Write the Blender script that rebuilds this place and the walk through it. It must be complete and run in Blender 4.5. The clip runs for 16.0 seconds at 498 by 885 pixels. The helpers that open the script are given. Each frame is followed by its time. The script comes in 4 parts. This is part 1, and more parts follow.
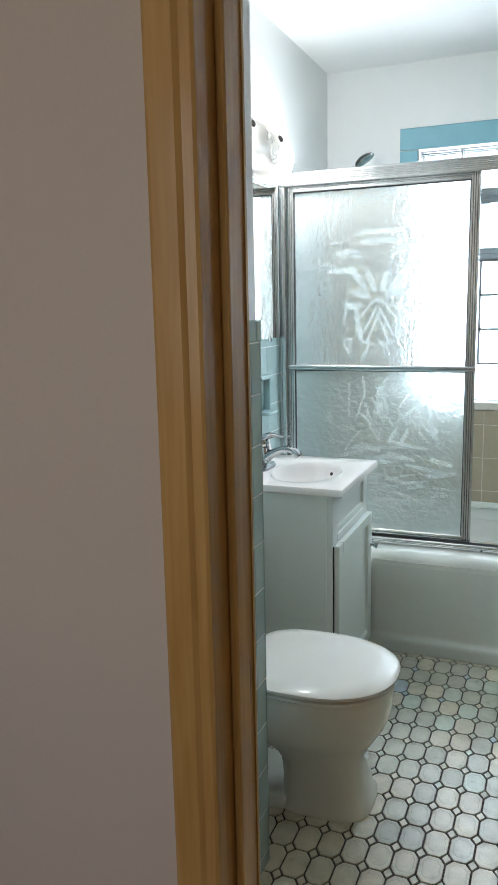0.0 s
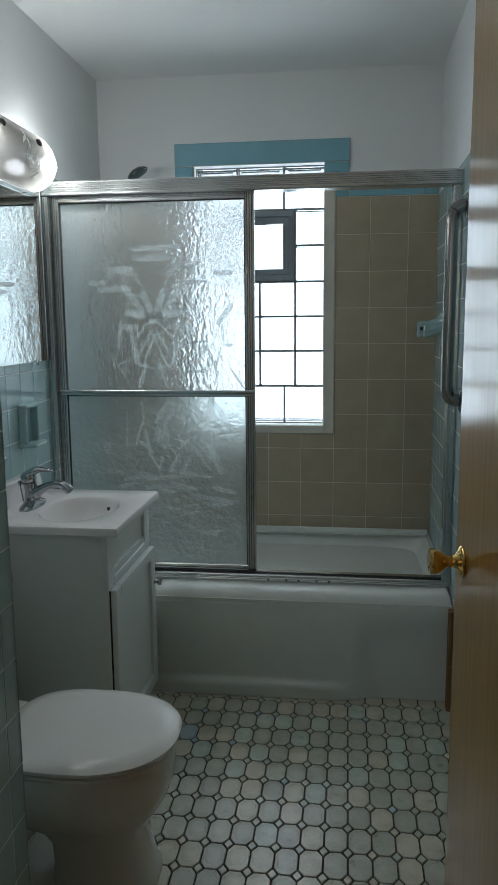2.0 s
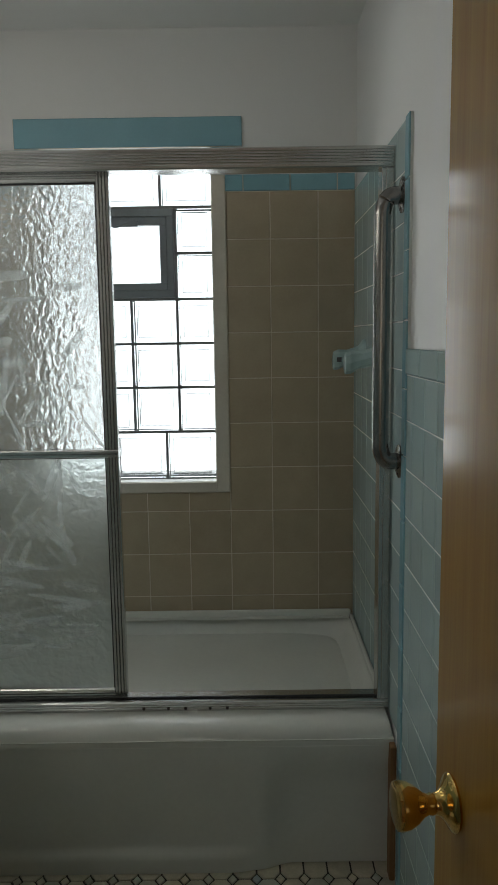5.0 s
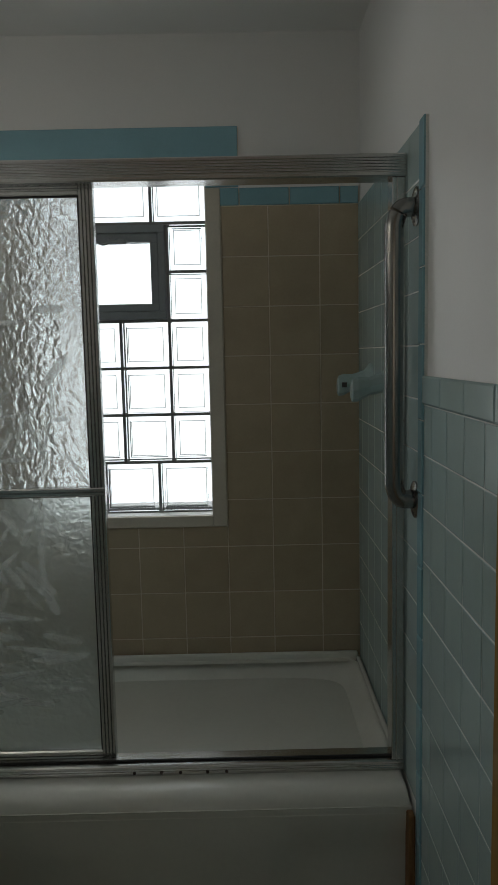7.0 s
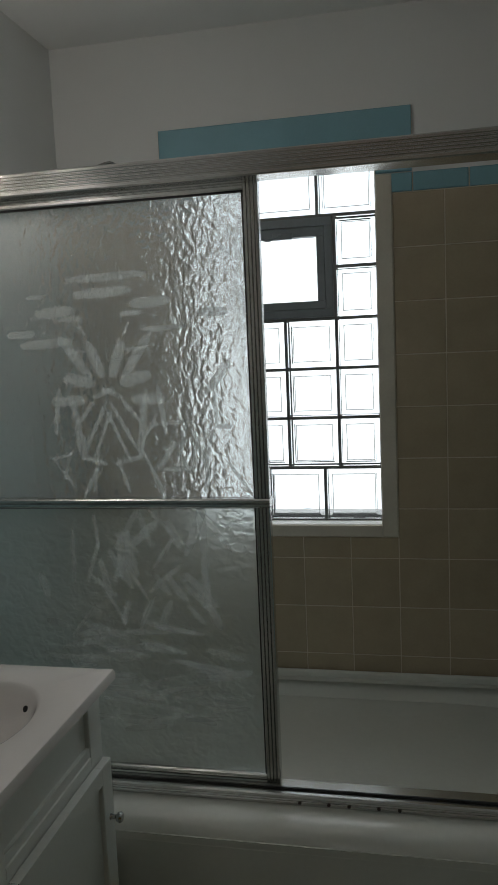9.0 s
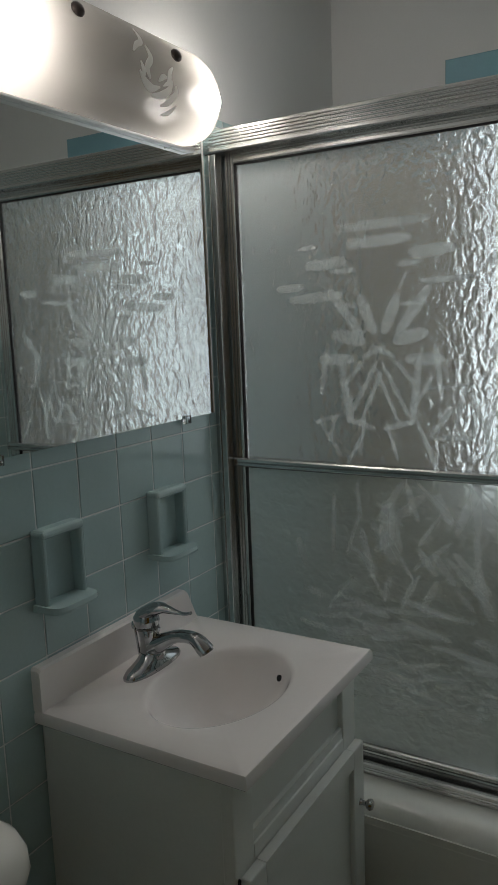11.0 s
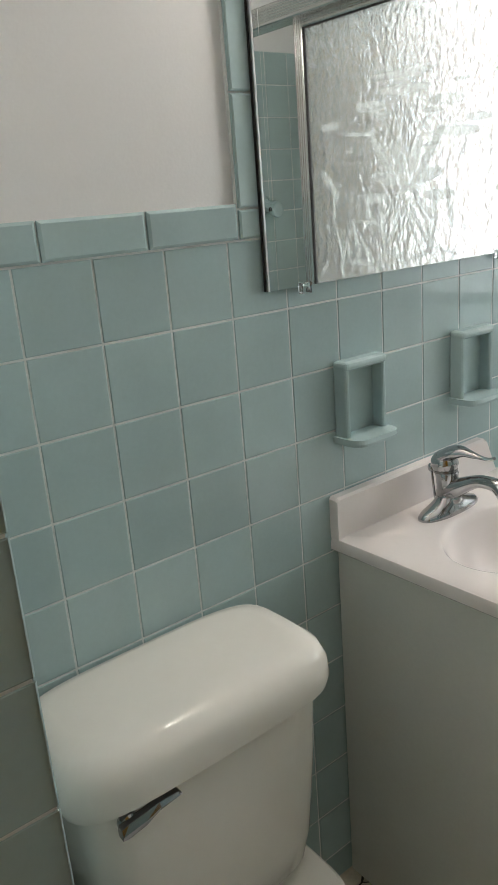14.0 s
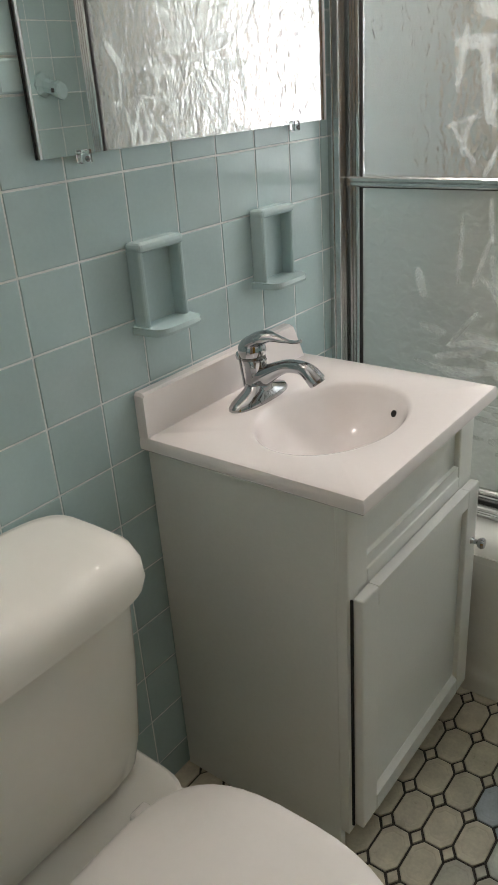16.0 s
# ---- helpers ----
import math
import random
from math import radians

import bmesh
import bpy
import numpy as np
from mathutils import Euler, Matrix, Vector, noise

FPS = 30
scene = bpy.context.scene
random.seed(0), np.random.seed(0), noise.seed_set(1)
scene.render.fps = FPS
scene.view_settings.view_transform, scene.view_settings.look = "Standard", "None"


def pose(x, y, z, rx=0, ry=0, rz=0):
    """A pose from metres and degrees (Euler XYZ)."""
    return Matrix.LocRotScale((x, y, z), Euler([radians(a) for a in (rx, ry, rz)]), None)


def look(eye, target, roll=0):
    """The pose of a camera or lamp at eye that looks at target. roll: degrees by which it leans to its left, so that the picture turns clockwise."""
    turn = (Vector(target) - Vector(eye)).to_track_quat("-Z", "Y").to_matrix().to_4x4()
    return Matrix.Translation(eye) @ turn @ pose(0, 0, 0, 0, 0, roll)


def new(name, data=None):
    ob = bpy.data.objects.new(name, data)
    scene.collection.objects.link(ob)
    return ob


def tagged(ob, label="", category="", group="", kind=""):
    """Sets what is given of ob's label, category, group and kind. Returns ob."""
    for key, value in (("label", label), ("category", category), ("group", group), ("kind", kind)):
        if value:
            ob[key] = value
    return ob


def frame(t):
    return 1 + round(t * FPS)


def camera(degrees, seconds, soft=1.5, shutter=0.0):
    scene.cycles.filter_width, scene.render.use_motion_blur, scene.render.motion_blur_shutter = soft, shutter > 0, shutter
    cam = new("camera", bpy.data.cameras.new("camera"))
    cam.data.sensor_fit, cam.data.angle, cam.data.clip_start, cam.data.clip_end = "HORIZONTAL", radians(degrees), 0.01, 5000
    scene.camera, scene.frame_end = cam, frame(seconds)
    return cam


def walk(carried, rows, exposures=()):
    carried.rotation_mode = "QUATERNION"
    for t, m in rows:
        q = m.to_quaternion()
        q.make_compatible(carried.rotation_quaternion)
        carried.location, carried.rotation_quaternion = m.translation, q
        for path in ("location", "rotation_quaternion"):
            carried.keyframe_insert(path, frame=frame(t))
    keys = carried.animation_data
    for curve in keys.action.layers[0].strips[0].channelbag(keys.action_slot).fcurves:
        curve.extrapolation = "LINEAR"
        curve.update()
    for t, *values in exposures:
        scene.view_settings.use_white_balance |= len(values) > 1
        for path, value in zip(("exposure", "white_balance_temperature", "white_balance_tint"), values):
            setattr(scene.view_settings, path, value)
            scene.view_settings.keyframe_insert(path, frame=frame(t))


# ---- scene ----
cam = camera(36.2, 16.0)

PATH = [
    (0, (1.048, 0.033, 1.342), (0.296, 1.852, 0.986), -1.2),
    (0.5, (1.068, 0.032, 1.334), (0.455, 1.904, 0.991), -1.5),
    (1, (1.085, 0.065, 1.329), (0.601, 1.977, 0.998), -0.9),
    (1.5, (1.082, 0.152, 1.318), (0.711, 2.093, 1.013), -0.8),
    (2, (1.074, 0.245, 1.35), (0.822, 2.203, 1.032), -0.5),
    (2.5, (1.027, 0.377, 1.319), (0.915, 2.353, 1.026), -0.0),
    (3, (1.09, 0.532, 1.352), (0.991, 2.506, 1.044), -0.4),
    (3.5, (1.14, 0.685, 1.353), (1.007, 2.658, 1.051), -0.7),
    (4, (1.154, 0.84, 1.321), (1.009, 2.817, 1.055), -0.8),
    (4.5, (1.152, 0.934, 1.334), (1.034, 2.913, 1.084), -0.8),
    (5, (1.09, 0.999, 1.384), (1.087, 2.98, 1.108), -0.8),
    (7.5, (1.078, 1.206, 1.412), (1.088, 3.192, 1.186), -1.2),
    (8, (1.072, 1.233, 1.422), (0.978, 3.218, 1.197), -1.6),
    (10.5, (0.996, 1.413, 1.417), (0.125, 3.191, 1.132), -2.5),
    (11, (0.971, 1.428, 1.413), (-0.047, 3.122, 1.103), -2.2),
    (11.5, (0.953, 1.443, 1.404), (-0.21, 3.035, 1.072), -2.2),
    (12, (0.927, 1.445, 1.396), (-0.359, 2.934, 1.036), -2.2),
    (12.5, (0.914, 1.448, 1.379), (-0.477, 2.831, 0.989), -2.7),
    (13, (0.914, 1.445, 1.375), (-0.553, 2.727, 0.921), -3.3),
    (13.5, (0.918, 1.431, 1.361), (-0.59, 2.637, 0.839), -4.0),
    (14, (0.909, 1.423, 1.348), (-0.605, 2.582, 0.744), -4.6),
    (14.5, (0.913, 1.426, 1.325), (-0.598, 2.555, 0.659), -5.4),
    (15, (0.91, 1.443, 1.313), (-0.531, 2.623, 0.584), -5.0),
    (15.5, (0.896, 1.465, 1.289), (-0.408, 2.769, 0.515), -4.4),
    (16, (0.877, 1.49, 1.287), (-0.259, 2.899, 0.437), -4.1),
]
walk(cam, [(t, look(eye, target, roll)) for t, eye, target, roll in PATH],
     exposures=[(0, 0.78, 5900, 9), (0.5, -0.22, 5700, 7), (1.0, -0.34, 5700, 6), (1.5, -0.4, 5700, 7), (2.0, -0.86, 5900, 8), (3.0, -0.83, 6400, 9),
                (4.0, -0.86, 6600, 10), (4.5, -0.82, 6700, 11), (5.0, -1.15, 6800, 12), (7.5, -1.84, 6900, 13), (8.0, -1.76, 6900, 13), (10.5, -1.80, 6700, 14), (11.5, -0.98, 6700, 14), (12.0, -0.88, 6800, 14), (12.5, -0.84, 6900, 15), (13.0, -0.58, 6950, 16), (13.5, -0.12, 7000, 17), (14.5, 0.22, 7050, 19), (16, 0.22, 7200, 21)])

# ---- world and light ----
W, H, BACK, GLASS = 1.447, 2.368, 3.6, 3.655      # room width, ceiling, rear tile face, glass-block plane
world = bpy.data.worlds.new("world")
scene.world = world
world.use_nodes = True
wn = world.node_tree
sky = wn.nodes.new("ShaderNodeTexSky")
sky.sky_type, sky.sun_disc, sky.sun_elevation, sky.sun_rotation = "NISHITA", False, radians(40), radians(200)
wn.links.new(sky.outputs[0], wn.nodes["Background"].inputs[0])
wn.nodes["Background"].inputs[1].default_value = 0.1


def area_lamp(name, m, sx, sy, watts, color):
    lamp = bpy.data.lights.new(name, "AREA")
    lamp.shape, lamp.size, lamp.size_y, lamp.energy, lamp.color = "RECTANGLE", sx, sy, watts, color
    ob = new(name, lamp)
    ob.matrix_world = m
    return ob


# glass-block window: overcast sky; hall: fill in an unseen opening added behind the walker
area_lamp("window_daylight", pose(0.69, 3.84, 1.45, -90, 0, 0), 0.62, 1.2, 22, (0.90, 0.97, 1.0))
area_lamp("hall_fill", pose(0.3, -1.53, 1.55, 90, 0, 0), 1.0, 1.2, 5.2, (1.0, 0.95, 0.88))


# ---- materials ----
def surface(name, color, rough=0.5, metal=0.0, vary=0.12, scale=6.0, fine=90.0, bump=0.03, rand=0.0, coat=0.0, spec=0.5, rough_vary=0.1, hue=None):
    """A painted, glazed or metal surface: broad stains, fine grain, relief, and a shade of its own for each piece."""
    m = bpy.data.materials.new(name)
    m.use_nodes = True
    nt = m.node_tree
    n, l = nt.nodes, nt.links
    p = n["Principled BSDF"]
    geo = n.new("ShaderNodeNewGeometry")
    broad, grain = n.new("ShaderNodeTexNoise"), n.new("ShaderNodeTexNoise")
    for tex, sc, det in ((broad, scale, 4), (grain, fine, 6)):
        tex.inputs["Scale"].default_value, tex.inputs["Detail"].default_value = sc, det
        l.new(geo.outputs["Position"], tex.inputs["Vector"])
    mix = n.new("ShaderNodeMix")
    mix.data_type = "FLOAT"
    mix.inputs[0].default_value = 0.35
    l.new(broad.outputs["Fac"], mix.inputs[2])
    l.new(grain.outputs["Fac"], mix.inputs[3])
    ramp = n.new("ShaderNodeMapRange")
    ramp.inputs[1].default_value, ramp.inputs[2].default_value = 0.3, 0.7
    ramp.inputs[3].default_value, ramp.inputs[4].default_value = 1 - vary, 1 + vary
    l.new(mix.outputs[0], ramp.inputs[0])
    value = ramp.outputs[0]
    if rand:
        info = n.new("ShaderNodeObjectInfo")
        span = n.new("ShaderNodeMapRange")
        span.inputs[3].default_value, span.inputs[4].default_value = 1 - rand, 1 + rand
        l.new(info.outputs["Random"], span.inputs[0])
        mul = n.new("ShaderNodeMath")
        mul.operation = "MULTIPLY"
        l.new(value, mul.inputs[0])
        l.new(span.outputs[0], mul.inputs[1])
        value = mul.outputs[0]
    tint = n.new("ShaderNodeHueSaturation")
    tint.inputs["Color"].default_value = (*color, 1)
    l.new(value, tint.inputs["Value"])
    out = tint.outputs[0]
    if hue:
        info2 = n.new("ShaderNodeObjectInfo")
        step = n.new("ShaderNodeValToRGB")
        step.color_ramp.interpolation = "CONSTANT"
        els = step.color_ramp.elements
        els[0].position, els[0].color = 0.0, (*color, 1)
        els[1].position, els[1].color = hue[0][0], (*hue[0][1], 1)
        for pos, c in hue[1:]:
            els.new(pos).color = (*c, 1)
        l.new(info2.outputs["Random"], step.inputs[0])
        l.new(step.outputs[0], tint.inputs["Color"])
    l.new(out, p.inputs["Base Color"])
    rr = n.new("ShaderNodeMapRange")
    rr.inputs[1].default_value, rr.inputs[2].default_value = 0.3, 0.7
    rr.inputs[3].default_value, rr.inputs[4].default_value = max(0.02, rough * (1 - rough_vary)), min(1, rough * (1 + rough_vary))
    l.new(broad.outputs["Fac"], rr.inputs[0])
    l.new(rr.outputs[0], p.inputs["Roughness"])
    p.inputs["Metallic"].default_value = metal
    p.inputs["Coat Weight"].default_value = coat
    p.inputs["Coat Roughness"].default_value = 0.12
    p.inputs["Specular IOR Level"].default_value = spec
    if bump:
        b = n.new("ShaderNodeBump")
        b.inputs["Strength"].default_value, b.inputs["Distance"].default_value = bump, 0.01
        l.new(mix.outputs[0], b.inputs["Height"])
        l.new(b.outputs[0], p.inputs["Normal"])
    return m


def wood(name, dark, light, rough, coat, stretch):
    """Varnished wood with a long vertical grain."""
    m = bpy.data.materials.new(name)
    m.use_nodes = True
    n, l = m.node_tree.nodes, m.node_tree.links
    p = n["Principled BSDF"]
    geo, mp = n.new("ShaderNodeNewGeometry"), n.new("ShaderNodeMapping")
    mp.inputs["Scale"].default_value = stretch
    l.new(geo.outputs["Position"], mp.inputs["Vector"])
    a, b = n.new("ShaderNodeTexNoise"), n.new("ShaderNodeTexNoise")
    a.inputs["Scale"].default_value, a.inputs["Detail"].default_value, a.inputs["Distortion"].default_value = 3.0, 8, 0.6
    b.inputs["Scale"].default_value, b.inputs["Detail"].default_value = 1.1, 3
    l.new(mp.outputs[0], a.inputs["Vector"])
    l.new(geo.outputs["Position"], b.inputs["Vector"])
    mx = n.new("ShaderNodeMix")
    mx.data_type = "FLOAT"
    mx.inputs[0].default_value = 0.45
    l.new(a.outputs["Fac"], mx.inputs[2])
    l.new(b.outputs["Fac"], mx.inputs[3])
    r = n.new("ShaderNodeValToRGB")
    r.color_ramp.elements[0].position, r.color_ramp.elements[0].color = 0.32, (*dark, 1)
    r.color_ramp.elements[1].position, r.color_ramp.elements[1].color = 0.68, (*light, 1)
    l.new(mx.outputs[0], r.inputs[0])
    l.new(r.outputs[0], p.inputs["Base Color"])
    p.inputs["Roughness"].default_value, p.inputs["Coat Weight"].default_value, p.inputs["Coat Roughness"].default_value = rough, coat, 0.12
    p.inputs["Specular IOR Level"].default_value, p.inputs["Coat IOR"].default_value = 0.15, 1.40
    bp = n.new("ShaderNodeBump")
    bp.inputs["Strength"].default_value, bp.inputs["Distance"].default_value = 0.05, 0.004
    l.new(a.outputs["Fac"], bp.inputs["Height"])
    l.new(bp.outputs[0], p.inputs["Normal"])
    return m


def glass(name, color, rough, ior, wave=0.0, wave_scale=40.0, stretch=(1, 1, 1), cloudy=0.0):
    """Pressed or hammered glass; cloudy: how much of it is acid-frosted in patches."""
    m = bpy.data.materials.new(name)
    m.use_nodes = True
    n, l = m.node_tree.nodes, m.node_tree.links
    p = n["Principled BSDF"]
    p.inputs["Base Color"].default_value = (*color, 1)
    p.inputs["Transmission Weight"].default_value, p.inputs["Roughness"].default_value, p.inputs["IOR"].default_value = 1.0, rough, ior
    geo, mp = n.new("ShaderNodeNewGeometry"), n.new("ShaderNodeMapping")
    mp.inputs["Scale"].default_value = stretch
    l.new(geo.outputs["Position"], mp.inputs["Vector"])
    if wave:
        tex = n.new("ShaderNodeTexNoise")
        tex.inputs["Scale"].default_value, tex.inputs["Detail"].default_value, tex.inputs["Distortion"].default_value = wave_scale, 1.5, 0.35
        l.new(mp.outputs[0], tex.inputs["Vector"])
        bp = n.new("ShaderNodeBump")
        bp.inputs["Strength"].default_value, bp.inputs["Distance"].default_value = wave, 0.02
        l.new(tex.outputs["Fac"], bp.inputs["Height"])
        l.new(bp.outputs[0], p.inputs["Normal"])
    if cloudy:
        haze, mx = n.new("ShaderNodeBsdfDiffuse"), n.new("ShaderNodeMixShader")
        haze.inputs["Color"].default_value = (*color, 1)
        mx.inputs[0].default_value = cloudy
        p.inputs["Specular IOR Level"].default_value = 0.25
        l.new(p.outputs[0], mx.inputs[1])
        l.new(haze.outputs[0], mx.inputs[2])
        l.new(mx.outputs[0], n["Material Output"].inputs[0])
    return m


def etched(name, color, clear, through_light):
    """A frosted stroke: partly clear, partly a dull film that lets some light through."""
    m = bpy.data.materials.new(name)
    m.use_nodes = True
    n, l = m.node_tree.nodes, m.node_tree.links
    dull, film, open_, a, b = (n.new(k) for k in ("ShaderNodeBsdfDiffuse", "ShaderNodeBsdfTranslucent", "ShaderNodeBsdfTransparent", "ShaderNodeMixShader", "ShaderNodeMixShader"))
    for q in (dull, film):
        q.inputs["Color"].default_value = (*color, 1)
    a.inputs[0].default_value, b.inputs[0].default_value = through_light, clear
    l.new(dull.outputs[0], a.inputs[1])
    l.new(film.outputs[0], a.inputs[2])
    l.new(a.outputs[0], b.inputs[1])
    l.new(open_.outputs[0], b.inputs[2])
    l.new(b.outputs[0], n["Material Output"].inputs[0])
    return m


PAINT = surface("white wall paint", (0.74, 0.75, 0.74), 0.55, vary=0.03, scale=2.5, fine=220, bump=0.06)
PAINT_HALL = surface("beige hall paint", (0.60, 0.505, 0.42), 0.6, vary=0.04, scale=1.8, fine=200, bump=0.08)
CEILING = surface("ceiling paint", (0.76, 0.77, 0.76), 0.7, vary=0.03, scale=2, fine=180, bump=0.06)
BLUE = surface("blue-green glazed tile", (0.385, 0.515, 0.52), 0.12, vary=0.05, scale=9, fine=140, bump=0.015, rand=0.05)
BLUE_DEEP = surface("deeper blue glazed tile", (0.22, 0.42, 0.49), 0.12, vary=0.05, scale=9, fine=140, bump=0.015, rand=0.04)
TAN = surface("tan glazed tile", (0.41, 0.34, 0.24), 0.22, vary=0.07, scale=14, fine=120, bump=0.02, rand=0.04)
GROUT = surface("pale grout", (0.68, 0.72, 0.70), 0.85, vary=0.12, scale=12, fine=300, bump=0.2)
GROUT_TAN = surface("beige grout", (0.60, 0.53, 0.42), 0.85, vary=0.12, scale=12, fine=300, bump=0.2)
GROUT_DARK = surface("dark floor grout", (0.062, 0.056, 0.045), 0.9, vary=0.3, scale=15, fine=300, bump=0.3)
SILL = surface("window surround", (0.60, 0.56, 0.48), 0.35, vary=0.08, scale=10, fine=120, bump=0.02)
FLOORTILE = surface("off-white floor tile", (0.48, 0.475, 0.39), 0.30, vary=0.20, scale=26, fine=160, bump=0.04, rand=0.14,
                    hue=[(0.60, (0.54, 0.50, 0.39)), (0.84, (0.46, 0.50, 0.43)), (0.97, (0.36, 0.42, 0.45))])
PORCELAIN = surface("white porcelain", (0.80, 0.79, 0.73), 0.055, vary=0.02, scale=4, fine=60, bump=0.0, spec=0.6)
SEAT = surface("white plastic seat", (0.82, 0.80, 0.76), 0.11, vary=0.02, scale=4, fine=90, bump=0.006)
ENAMEL = surface("white tub enamel", (0.74, 0.75, 0.70), 0.13, vary=0.05, scale=5, fine=70, bump=0.012)
MARBLE = surface("cultured marble", (0.84, 0.80, 0.78), 0.10, vary=0.02, scale=5, fine=90, bump=0.0)
CABINET = surface("white cabinet paint", (0.75, 0.77, 0.73), 0.38, vary=0.04, scale=3, fine=150, bump=0.03)
BLACK = surface("shadow gap", (0.02, 0.02, 0.02), 0.8, vary=0.2)
CHROME = surface("polished chrome", (0.46, 0.47, 0.48), 0.05, 1.0, vary=0.03, bump=0.004)
ALUMINIUM = surface("worn aluminium", (0.58, 0.59, 0.58), 0.24, 1.0, vary=0.04, scale=4, fine=60, bump=0.0)
BRIGHT = surface("pale satin metal", (0.78, 0.78, 0.77), 0.3, 1.0, vary=0.05, bump=0.0)
# chrome darkened: the lever's dark reflections are put into its colour
DARKCHROME = surface("reflection-dark chrome", (0.36, 0.36, 0.37), 0.10, 1.0, vary=0.08, bump=0.004)
STEEL = surface("brushed steel", (0.27, 0.27, 0.26), 0.24, 1.0, vary=0.06, bump=0.01)
GREYMETAL = surface("grey window paint", (0.24, 0.27, 0.29), 0.45, vary=0.1, scale=15, bump=0.04)
BRASS = surface("polished brass", (0.80, 0.53, 0.17), 0.10, 1.0, vary=0.08, scale=20, bump=0.01)
DARKMETAL = surface("dark bronze", (0.06, 0.05, 0.045), 0.4, 0.8, vary=0.15)
MORTAR = surface("window mortar", (0.20, 0.21, 0.21), 0.8, vary=0.2, bump=0.1)
SEAL_AND_SHADE = surface("black seal and hole shade", (0.03, 0.03, 0.03), 0.6, vary=0.2)
DOORWOOD = wood("varnished birch door", (0.30, 0.148, 0.016), (0.42, 0.235, 0.034), 0.6, 1.0, (30, 30, 1.2))
CASINGWOOD = wood("varnished fir casing", (0.40, 0.21, 0.055), (0.58, 0.35, 0.12), 0.38, 0.35, (26, 26, 1.6))
OLDWOOD = wood("bare wood strip", (0.16, 0.08, 0.035), (0.30, 0.17, 0.08), 0.6, 0.0, (30, 30, 2))
HALLFLOOR = wood("oak hall floor", (0.24, 0.14, 0.06), (0.38, 0.24, 0.12), 0.4, 0.3, (20, 2, 20))
BLOCKGLASS = glass("pressed block glass", (0.46, 0.48, 0.49), 0.10, 1.12, 0.25, 14)
HAMMERED = glass("hammered obscure glass", (0.86, 0.90, 0.90), 0.24, 1.42, 0.52, 58, (1.0, 1.0, 0.84), 0.19)
WATERY = glass("wavy obscure glass", (0.78, 0.84, 0.83), 0.32, 1.42, 0.38, 44, (1.0, 1.0, 1.15), 0.22)
VENTPANE = glass("obscure vent pane", (0.47, 0.49, 0.50), 0.08, 1.3)
CLEAR = glass("clear acrylic", (0.97, 0.98, 0.98), 0.03, 1.4)
FAINT = etched("faint etched glass", (0.62, 0.66, 0.64), 0.87, 0.35)
ETCH = etched("acid-etched glass", (0.64, 0.68, 0.66), 0.67, 0.32)
PRESSED = etched("pressed glass edge", (0.40, 0.42, 0.42), 0.45, 0.5)

mirror_mat = bpy.data.materials.new("silvered mirror")
mirror_mat.use_nodes = True
mp_ = mirror_mat.node_tree.nodes["Principled BSDF"]
mp_.inputs["Base Color"].default_value, mp_.inputs["Metallic"].default_value, mp_.inputs["Roughness"].default_value = (0.86, 0.89, 0.88, 1), 1.0, 0.015


def opal(name, base, glow, share, clear=0.0):
    """White glass: a glossy face, a share of the light let through softly, and some of it straight."""
    m = bpy.data.materials.new(name)
    m.use_nodes = True
    n, l = m.node_tree.nodes, m.node_tree.links
    n["Principled BSDF"].inputs["Base Color"].default_value, n["Principled BSDF"].inputs["Roughness"].default_value = (*base, 1), 0.18
    film, mx = n.new("ShaderNodeBsdfTranslucent"), n.new("ShaderNodeMixShader")
    film.inputs[0].default_value = (*glow, 1)
    mx.inputs[0].default_value = share
    l.new(n["Principled BSDF"].outputs[0], mx.inputs[1])
    l.new(film.outputs[0], mx.inputs[2])
    straight, last = n.new("ShaderNodeBsdfTransparent"), n.new("ShaderNodeMixShader")
    last.inputs[0].default_value = clear
    l.new(mx.outputs[0], last.inputs[1])
    l.new(straight.outputs[0], last.inputs[2])
    l.new(last.outputs[0], n["Material Output"].inputs[0])
    return m


shade_mat = opal("opal white glass shade", (0.24, 0.23, 0.205), (0.90, 0.88, 0.84), 0.32, 0.13)
WHITEGLASS = opal("white frosted engraving", (0.88, 0.87, 0.84), (0.95, 0.95, 0.93), 0.55)
bulb_mat = bpy.data.materials.new("lit bulb")
bulb_mat.use_nodes = True
bp_ = bulb_mat.node_tree.nodes["Principled BSDF"]
bp_.inputs["Emission Color"].default_value, bp_.inputs["Emission Strength"].default_value = (1.0, 0.97, 0.91, 1), 115.0


# ---- shape helpers ----
def link_mesh(name, bm, material, smooth=False):
    bmesh.ops.recalc_face_normals(bm, faces=bm.faces)
    me = bpy.data.meshes.new(name)
    bm.to_mesh(me)
    bm.free()
    me.materials.append(material)
    if smooth:
        me.shade_smooth()
        me.set_sharp_from_angle(angle=radians(38))
    return new(name, me)


def thing(name, at, label, category, group=""):
    ob = new(name)
    ob.empty_display_size = 0.05
    ob.location = at
    return tagged(ob, label, category, group)


def part(name, bm, material, parent, label="", smooth=False):
    """One mesh, drawn in the room's own metres, as a part of a thing or of a part."""
    ob = link_mesh(name, bm, material, smooth)
    ob.parent = parent
    if parent.type == "EMPTY":
        ob.matrix_parent_inverse = Matrix.Translation(-parent.location)
    return tagged(ob, label)


def structure(name, bm, material, label, category, smooth=False):
    return tagged(link_mesh(name, bm, material, smooth), label, category, "", "structure")


